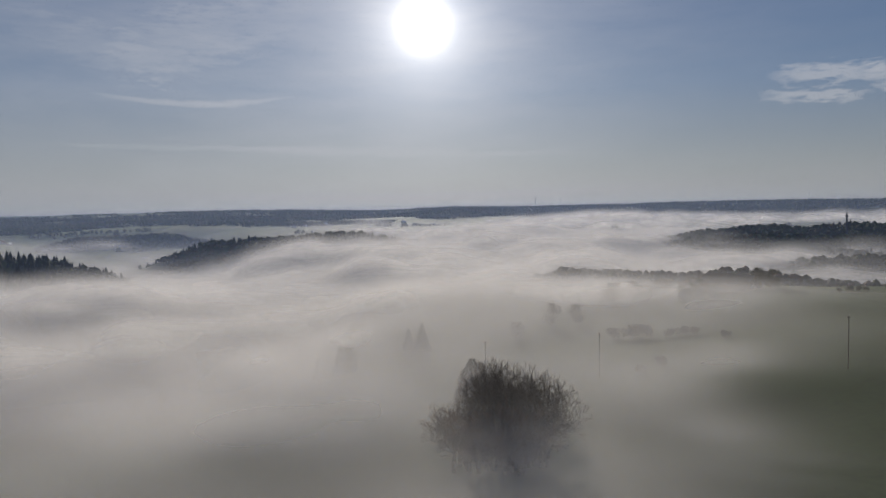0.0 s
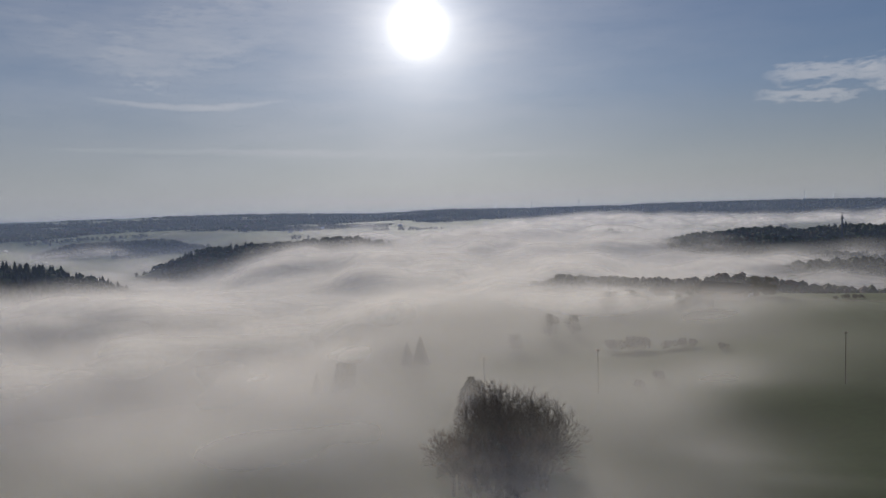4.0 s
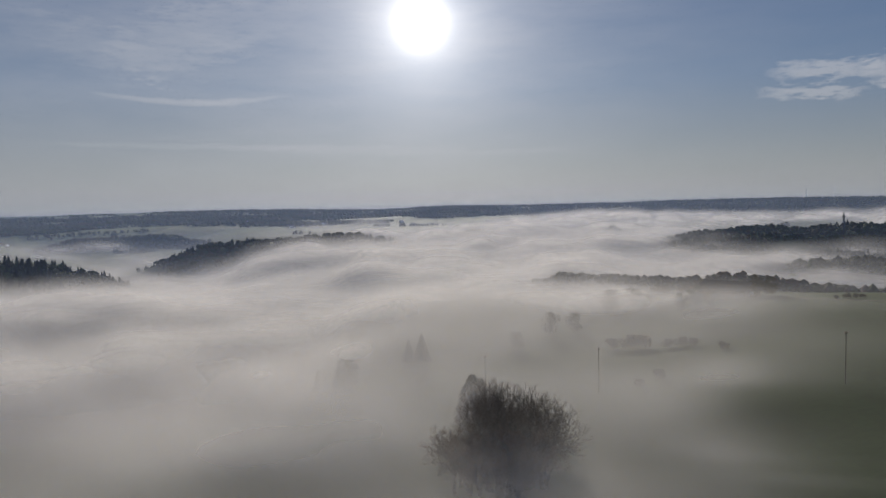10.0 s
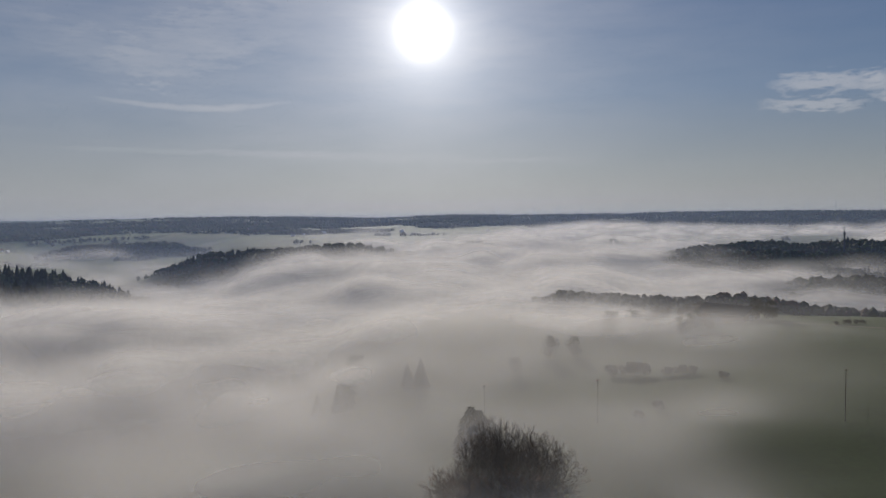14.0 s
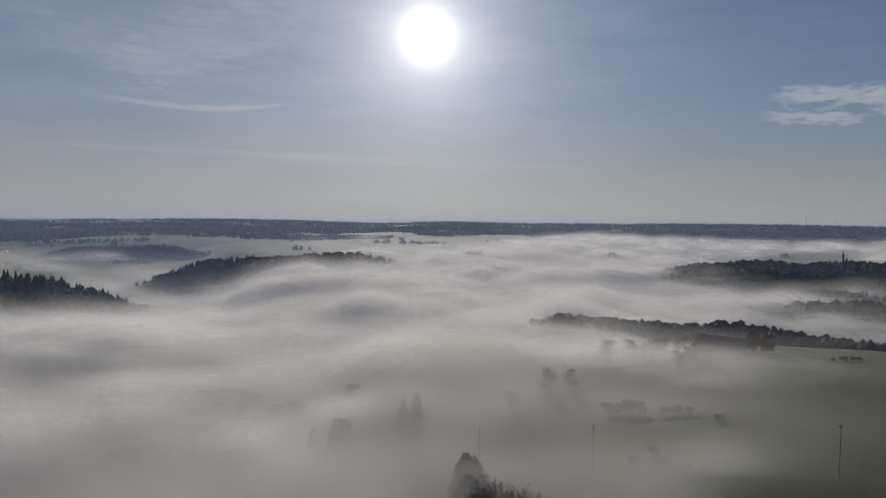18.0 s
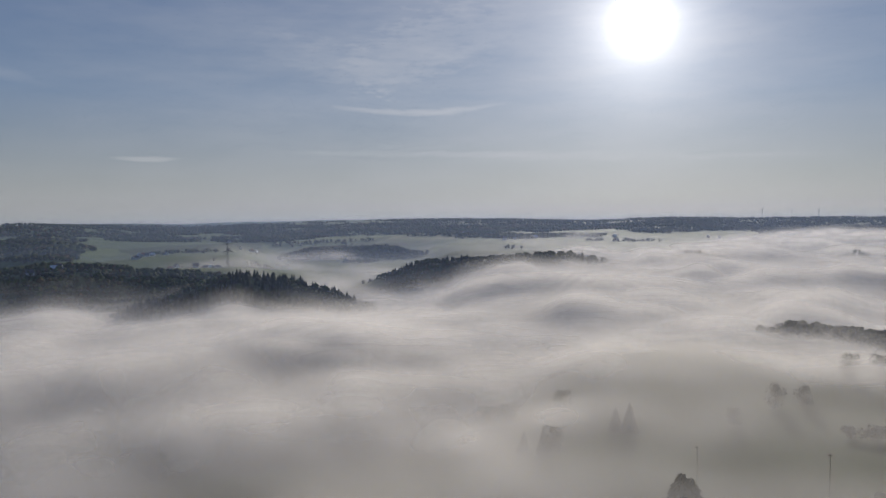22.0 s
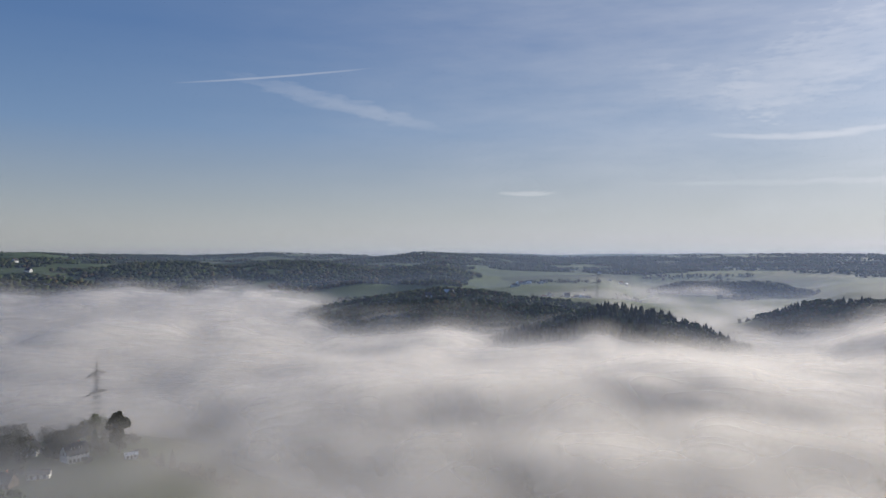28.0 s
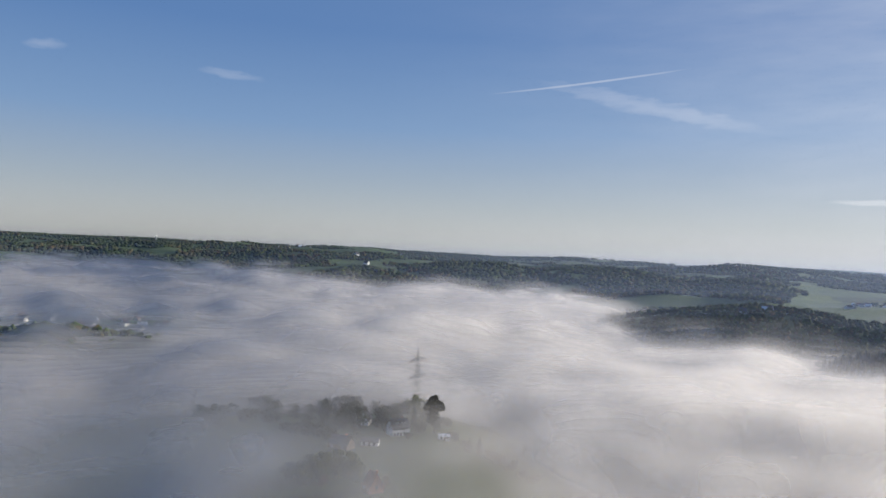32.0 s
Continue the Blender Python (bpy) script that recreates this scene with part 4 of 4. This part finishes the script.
def lattice_pylon(tall, half_arm):
    ob = tagged(new("power_pylon"), "grey steel lattice pylon rising out of the fog", "pylon")
    base, waist = tall * 0.045, tall * 0.016

    def corner(i, z):
        f = min(z / (tall * 0.86), 1.0)
        w = base + (waist - base) * f
        sx, sy = ((1, 1), (-1, 1), (-1, -1), (1, -1))[i % 4]
        return Vector((sx * w, sy * w, z))
    for i in range(4):
        part("leg", Build().bar(corner(i, 0), corner(i, tall * 0.86), 0.11, 0.08).bar(corner(i, tall * 0.86), (0, 0, tall), 0.09, 0.05).mesh(STEEL), ob)
    brace = Build()
    levels = [tall * 0.86 * (1 - (1 - i / 11) ** 1.15) for i in range(12)]
    for z0, z1 in zip(levels, levels[1:]):
        for i in range(4):
            brace.bar(corner(i, z0), corner(i + 1, z1), 0.04)
            brace.bar(corner(i + 1, z0), corner(i, z1), 0.04)
            brace.bar(corner(i, z1), corner(i + 1, z1), 0.04)
    part("bracing", brace.mesh(STEEL), ob)
    for zf, reach in ((0.8, half_arm), (0.56, half_arm * 1.02)):
        z = tall * zf
        arm = Build()
        for sx in (-1, 1):
            tip = Vector((sx * reach, 0, z + 0.1))
            for sy in (-1, 1):
                root = Vector((sx * waist, sy * waist, z))
                arm.bar(root, tip, 0.09)
                arm.bar(root + Vector((0, 0, tall * 0.055)), tip, 0.09)
                for k in range(1, 6):
                    f = k / 6
                    lo, hi = root.lerp(tip, f), (root + Vector((0, 0, tall * 0.055))).lerp(tip, f)
                    arm.bar(lo, hi, 0.05)
                    arm.bar(lo, (root + Vector((0, 0, tall * 0.055))).lerp(tip, f - 1 / 6), 0.05)
            for f in (0.45, 0.98):
                p = Vector((sx * (waist + (reach - waist) * f), 0, z))
                part("insulator", Build().bar(p, p - Vector((0, 0, 2.2)), 0.11, 0.11, 6).mesh(PORCELAIN), ob, "hanging insulator string")
        part("crossarm", arm.mesh(STEEL), ob)
    return ob


px, py = spot(70.9, 500.0)
pyl = put(lattice_pylon(top_to(7.3, px, py), 11.0), px, py, 70.9 + 56)
fx, fy = spot(33.15, 1380.0)
put_copy(pyl, fx, fy, 60, 1.15)["label"] = "distant steel lattice pylon on a green field by the village"


def turbine(label):
    ob = tagged(new("wind_turbine"), label, "wind turbine", "wind turbines on the skyline")
    part("tower", Build().bar((0, 0, -2), (0, 0, 42), 1.5, 0.9, 10).mesh(WHITE_STEEL), ob)
    part("nacelle", Build().box(-1.2, -2.2, 41.5, 1.2, 3.0, 44).mesh(WHITE_STEEL), ob)
    hub = part("hub", Build().bar((0, -2.2, 42.8), (0, -3.6, 42.8), 1.1, 0.4, 8).mesh(WHITE_STEEL), ob)
    for q in (20, 140, 260):
        d = Vector((math.sin(radians(q)), 0, math.cos(radians(q))))
        part("blade", Build().bar(Vector((0, -2.8, 42.8)), Vector((0, -2.8, 42.8)) + d * 19, 0.75, 0.2, 5).mesh(WHITE_STEEL), hub)
    return ob


turb = turbine("white wind turbine on the far ridge")
for i, (a, d) in enumerate(((-4.5, 4250), (-7.35, 4200), (-9.3, 4230), (-11.0, 4250), (-26.9, 4250), (-28.7, 4250))):
    x, y = spot(a, d)
    if i == 0:
        put(turb, x, y, 10)
    else:
        put_copy(turb, x, y, 25 * i, 1.15 if i == 1 else 1.0)
mast = tagged(new("radio_mast"), "slim dark radio mast standing on the wooded hill", "mast")
mast_h = top_to(34.0, *spot(-29.25, 1150))
part("shaft", Build().bar((0, 0, -1), (0, 0, mast_h * 0.82), 1.3, 1.1, 10).mesh(TILE_DARK), mast)
part("antenna", Build().bar((0, 0, mast_h * 0.8), (0, 0, mast_h), 0.5, 0.25, 8).mesh(STEEL), mast)
part("platform", Build().bar((0, 0, mast_h * 0.7), (0, 0, mast_h * 0.74), 2.2, 2.2, 12).mesh(STEEL), mast)
put(mast, *spot(-29.25, 1150))
tower = tagged(new("water_tower"), "white water tower on the far ridge", "tower")
part("shaft", Build().bar((0, 0, -2), (0, 0, 19), 2.4, 2.2, 12).mesh(RENDER_WHITE), tower)
part("tank", Build().bar((0, 0, 18), (0, 0, 22), 3.0, 6.0, 14).bar((0, 0, 22), (0, 0, 27), 6.0, 6.0, 14).bar((0, 0, 27), (0, 0, 29), 6.0, 1.0, 14).mesh(RENDER_WHITE), tower)
put(tower, *spot(90.9, 3850))

# ---- buildings ----


def house(name, label, w, d, eave, ridge, wall_mat, roof_mat, floors=1, cols=4, chimney=True, dormers=0, windows=True, over=0.4, skylights=0):
    """A gabled house: the ridge runs along x, the front faces -y."""
    ob = tagged(new(name), label, "house" if name != "barn" else "barn")
    b = Build()
    b.box(-w / 2, -d / 2, -1.0, w / 2, d / 2, eave)
    for sx in (-1, 1):
        b.slab([(sx * w / 2, -d / 2, eave), (sx * w / 2, d / 2, eave), (sx * w / 2, 0, ridge - 0.1)] if sx > 0 else [(sx * w / 2, d / 2, eave), (sx * w / 2, -d / 2, eave), (sx * w / 2, 0, ridge - 0.1)], 0.3)
    wall = part("wall", b.mesh(wall_mat), ob)
    slope = (ridge - eave) / (d / 2)
    for sy in (-1, 1):
        y_e, z_e = sy * (d / 2 + over), eave - over * slope
        quad = [(-w / 2 - over, y_e, z_e + 0.14), (w / 2 + over, y_e, z_e + 0.14), (w / 2 + over, 0, ridge + 0.14), (-w / 2 - over, 0, ridge + 0.14)]
        roof = part("roof", Build().slab(quad if sy < 0 else [quad[1], quad[0], quad[3], quad[2]], 0.2).mesh(roof_mat), ob)
        if sy < 0:
            for i in range(skylights):
                x = (i + 0.5) / skylights * w * 0.8 - w * 0.4
                y0, y1 = -d / 2 * 0.55, -d / 2 * 0.35
                zz = lambda y: eave + (y + d / 2) * slope + 0.18
                part("skylight", Build().slab([(x - 0.5, y0, zz(y0)), (x + 0.5, y0, zz(y0)), (x + 0.5, y1, zz(y1)), (x - 0.5, y1, zz(y1))], 0.08).mesh(PLASTIC_LIGHT), roof, "pale roof window")
    part("ridge_cap", Build().bar((-w / 2 - over, 0, ridge + 0.16), (w / 2 + over, 0, ridge + 0.16), 0.14, None, 6).mesh(roof_mat), ob)
    if chimney:
        part("chimney", Build().box(w * 0.18, 0.2, ridge - 0.8, w * 0.18 + 0.7, 0.9, ridge + 1.0).box(w * 0.18 - 0.06, 0.14, ridge + 1.0, w * 0.18 + 0.76, 0.96, ridge + 1.12).mesh(BRICK), ob)
    if windows:
        for fl in range(floors):
            z = 0.9 + fl * 2.8
            for i in range(cols):
                x = ((i + 0.5) / cols - 0.5) * w * 0.9
                if fl == 0 and i == cols // 2:
                    part("door", Build().box(x - 0.5, -d / 2 - 0.05, 0.0, x + 0.5, -d / 2 + 0.02, 2.1).mesh(TIMBER), ob)
                    continue
                win = part("window", Build().box(x - 0.6, -d / 2 - 0.06, z, x + 0.6, -d / 2 + 0.02, z + 1.35).mesh(WHITE_STEEL if wall_mat is not RENDER_WHITE else TIMBER), ob)
                part("pane", Build().box(x - 0.5, -d / 2 - 0.075, z + 0.1, x + 0.5, -d / 2 - 0.05, z + 1.25).mesh(DARK_GLASS), win)
        for sx in (-1, 1):
            win = part("window", Build().box(sx * w / 2 - 0.04, -0.6, eave - 0.9, sx * w / 2 + 0.06, 0.6, eave + 0.4).mesh(TIMBER), ob)
            part("pane", Build().box(sx * (w / 2 + 0.05) - 0.02, -0.5, eave - 0.8, sx * (w / 2 + 0.05) + 0.03, 0.5, eave + 0.3).mesh(DARK_GLASS), win)
    for i in range(dormers):
        x = (i + 0.5) / dormers * w * 0.7 - w * 0.35
        y0 = -d / 2 * 0.62
        z0 = eave + (y0 + d / 2) * slope
        dm = part("dormer", Build().box(x - 0.8, y0, z0 - 0.2, x + 0.8, y0 + 2.2, z0 + 1.4).mesh(RENDER_WHITE), ob)
        part("pane", Build().box(x - 0.5, y0 - 0.04, z0 + 0.25, x + 0.5, y0 + 0.01, z0 + 1.15).mesh(DARK_GLASS), dm)
        part("dormer_roof", Build().slab([(x - 1.0, y0 - 0.2, z0 + 1.5), (x + 1.0, y0 - 0.2, z0 + 1.5), (x + 1.0, y0 + 2.6, z0 + 1.75), (x - 1.0, y0 + 2.6, z0 + 1.75)], 0.12).mesh(roof_mat), dm)
    return ob


# the barn, its roof laid in long sheets
barn = tagged(new("barn"), "long dark barn with a low sheet-metal roof among trees", "barn")
BW, BD, BE, BR = 27.0, 19.0, 4.6, 8.8
b = Build().box(-BW / 2, -BD / 2, -1.5, BW / 2, BD / 2, BE)
for sx in (-1, 1):
    q = [(sx * BW / 2, -BD / 2, BE), (sx * BW / 2, BD / 2, BE), (sx * BW / 2, 0, BR - 0.1)]
    b.slab(q if sx > 0 else [q[1], q[0], q[2]], 0.3)
part("wall", b.mesh(TIMBER), barn)
sl = (BR - BE) / (BD / 2)
for sy in (-1, 1):
    side = part("roof", Build().slab([(-BW / 2 - 0.5, -BD / 2 - 0.6, BE - 0.6 * sl), (BW / 2 + 0.5, -BD / 2 - 0.6, BE - 0.6 * sl), (BW / 2 + 0.5, 0, BR), (-BW / 2 - 0.5, 0, BR)] if sy < 0 else
                               [(BW / 2 + 0.5, BD / 2 + 0.6, BE - 0.6 * sl), (-BW / 2 - 0.5, BD / 2 + 0.6, BE - 0.6 * sl), (-BW / 2 - 0.5, 0, BR), (BW / 2 + 0.5, 0, BR)], 0.15).mesh(SHEET_ROOF), barn)
    for row in range(6):
        y0 = sy * (BD / 2 + 0.6) * (1 - row / 6)
        y1 = sy * (BD / 2 + 0.6) * (1 - (row + 1) / 6) - sy * 0.12
        for c in range(9):
            x0 = -BW / 2 - 0.4 + c * (BW + 0.8) / 9
            x1 = x0 + (BW + 0.8) / 9 - 0.1
            z = lambda y: BR - abs(y) * sl + 0.06 + 0.05
            q = [(x0, y0, z(y0) + 0.05), (x1, y0, z(y0) + 0.05), (x1, y1, z(y1)), (x0, y1, z(y1))]
            part("roof_sheet", Build().slab(q if sy < 0 else [q[1], q[0], q[3], q[2]], 0.05).mesh(TIMBER if (row in (1, 3) and c % 4 == 1) else SHEET_ROOF), side)
part("gate", Build().box(-4, -BD / 2 - 0.1, 0, 1, -BD / 2 + 0.02, 3.8).mesh(TILE_DARK), barn)
part("gate", Build().box(BW / 2 - 0.02, -3, 0, BW / 2 + 0.1, 3, 4.0).mesh(PLASTIC_LIGHT), barn, "pale sliding gate")
put(barn, 158.0, 396.0, -48)

# hamlet in the clearing
hx, hy = spot(72.3, 398.0)
put(house("white_house", "white two-storey house with dark tiled roof and dormers", 10.5, 8.5, 4.8, 9.0, RENDER_WHITE, TILE_DARK, 2, 5, dormers=2, skylights=2), hx, hy, 72.3 + 24)
for a, d, turn, args in (
        (75.0, 422, 150, ("house", "small house with a white gable and dark roof", 9, 7, 3.4, 8.0, RENDER_WHITE, TILE_DARK)),
        (76.8, 366, 40, ("house", "low dark farmhouse half lost in fog", 12, 7, 3.0, 6.6, TIMBER, TILE_DARK)),
        (74.5, 372, 62, ("shed", "low white outbuilding by the farmhouse", 9, 5, 2.6, 4.0, RENDER_WHITE, TILE_DARK)),
        (68.6, 396, 80, ("shed", "small pale shed under the tall tree", 6, 4, 2.4, 3.4, RENDER_WHITE, PLASTIC_LIGHT)),
        (74.2, 286, 10, ("brick_house", "brick house with a steep red tiled gable among trees", 6.5, 6.5, 3.0, 8.0, BRICK, TILE_RED))):
    x, y = spot(a, d)
    put(house(*args, cols=3, chimney=args[0] != "shed"), x, y, turn)
tall_tree = leafy_tree(6, 23.0, 10.5, DARK_LEAF, "tall dark tree standing over the white house", count=2600, upright=True)
put(tall_tree, *spot(69.4, 408))
small_spruce = spruce_tree(7, 10.5, 5.0, "small dark spruce beside a hedge in the clearing")
put(small_spruce, *spot(65.7, 380))
put_copy(small_spruce, *spot(71.0, 420), 50, 1.15)["label"] = "dark spruce behind the white house"
put_copy(small_spruce, *spot(66.5, 379), 80, 0.8)
green_tree = leafy_tree(8, 12.0, 10.0, YOUNG_LEAF, "tree in fresh yellow-green spring leaf")
put(green_tree, *spot(77.3, 310))
for a, d, s in ((79.4, 308, 0.9), (76.2, 306, 1.0), (78.4, 300, 1.1), (75.6, 300, 0.8), (71.0, 440, 1.3), (81, 305, 0.7), (79.9, 296, 0.8)):
    put_copy(green_tree, *spot(a, d), a * 9, s)
orange_tree = leafy_tree(9, 6.5, 6.5, OCHRE_LEAF, "small tree in ochre spring leaf")
put(orange_tree, *spot(86.0, 302))
for a, d, s in ((90.0, 300, 1.1), (88.4, 298, 0.8), (73.3, 290, 0.8), (78.2, 294, 0.7)):
    put_copy(orange_tree, *spot(a, d), a * 5, s)
hedge = shrub(10, 6.0, 9.0, DARK_LEAF, "dark hedge bush in the foggy clearing")
put(hedge, *spot(64.8, 375))
for a, d, s in ((64.0, 366, 1.0), (63.2, 358, 1.0), (62.3, 350, 0.9), (61.5, 346, 0.9), (66.6, 384, 0.9), (67.6, 398, 1.0), (70.6, 404, 1.1), (71.5, 388, 0.7), (73.4, 404, 1.0), (74.0, 412, 1.2), (75.8, 380, 0.9), (77.6, 380, 1.3), (78.6, 388, 1.5), (79.6, 392, 1.4),
                (80.8, 396, 1.4), (73.8, 432, 1.6), (72.5, 440, 1.7), (70.0, 440, 1.5), (68.4, 430, 1.2), (76.4, 430, 1.6), (58.0, 420, 1.5), (56.3, 410, 1.4), (60.5, 440, 1.6), (84.4, 430, 1.7), (86, 440, 1.8), (82.5, 425, 1.6)):
    put_copy(hedge, *spot(a, d), a * 31, s)

rise = random.Random(91)
for i in range(52):
    a = rise.choice((rise.uniform(70, 82), rise.uniform(70, 82), rise.uniform(74, 80), rise.uniform(56, 63), rise.uniform(82, 90)))
    put_copy(fog_tree, *spot(a, rise.uniform(404, 470)), a * 23, rise.uniform(0.6, 1.25))["label"] = "dark broadleaf tree on the misty rise by the hamlet"
# village on the far slope, settlement in the mist, farms
rng = random.Random(77)
plain_house = house("house", "small far village house with dark roof", 10, 8, 3.6, 8.0, RENDER_WHITE, TILE_DARK, 1, 3)
plain_house["group"] = "village houses"
red_house = house("house", "small far village house with red roof", 10, 8, 3.6, 7.6, RENDER_WHITE, TILE_RED, 1, 3)
red_house["group"] = "village houses"
grey_house = house("house", "small far house with grey walls and pale roof", 12, 8, 3.4, 7.0, RENDER_GREY, PLASTIC_LIGHT, 1, 3)
grey_house["group"] = "village houses"
kinds = (plain_house, red_house, grey_house)
placed = set()


def settle(a, d, s=1.0, kind=None):
    k = kind if kind is not None else rng.choice((0, 0, 0, 1, 2))
    x, y = spot(a, d)
    turn = rng.uniform(0, 360)
    if k in placed:
        put_copy(kinds[k], x, y, turn, s)
    else:
        placed.add(k)
        put(kinds[k], x, y, turn, s)


for _ in range(34):
    settle(rng.uniform(33.6, 37.4), rng.uniform(1430, 1560), rng.uniform(0.8, 1.2))
for _ in range(9):
    settle(rng.uniform(37.4, 40.5), rng.uniform(1700, 1850))
for a, d in ((44.6, 1190), (44.9, 1180), (43.6, 1185), (46.4, 1150), (31.4, 2050), (31.0, 2060), (32.2, 2060)):
    settle(a, d)
for _ in range(34):
    settle(rng.uniform(89.0, 101), rng.uniform(765, 900), rng.uniform(0.65, 0.95), rng.choice((0, 0, 1, 2)))
for a, d in ((72.4, 2150), (75.2, 2100), (71.0, 3300), (72.4, 3350), (82.0, 2900), (81.3, 2950), (80.4, 2900), (79.6, 3000), (88.9, 3800), (88.2, 3820), (87.6, 3830), (86.9, 3850), (91.6, 3800),
             (76.0, 2500), (83.2, 2700), (52.0, 3400), (47.6, 3300), (11.6, 2350), (10.8, 2400), (3.1, 2500), (9.2, 2450), (-4.5, 2400), (-3.7, 2420), (15.0, 2700), (33.0, 2450)):
    settle(a, d, rng.uniform(1.0, 1.5))

# field track and furrow edge in the meadow by the barn
tr = []
for i in range(60):
    f = i / 59
    x = 176 + 70 * f
    y = 372 - 62 * f + 4 * math.sin(f * 5)
    tr.append((x, y))
co, fs = [], []
for i, (x, y) in enumerate(tr):
    for s in (-1.1, 1.1):
        co.append((x + 0.6 * s, y + 0.8 * s, float(height(x + 0.6 * s, y + 0.8 * s)) + 0.12))
    if i:
        fs.append((2 * i - 2, 2 * i - 1, 2 * i + 1, 2 * i))
tagged(new("farm_track", raw_mesh(co, fs, DIRT)), "narrow brown farm track across the meadow", "track", kind="structure")
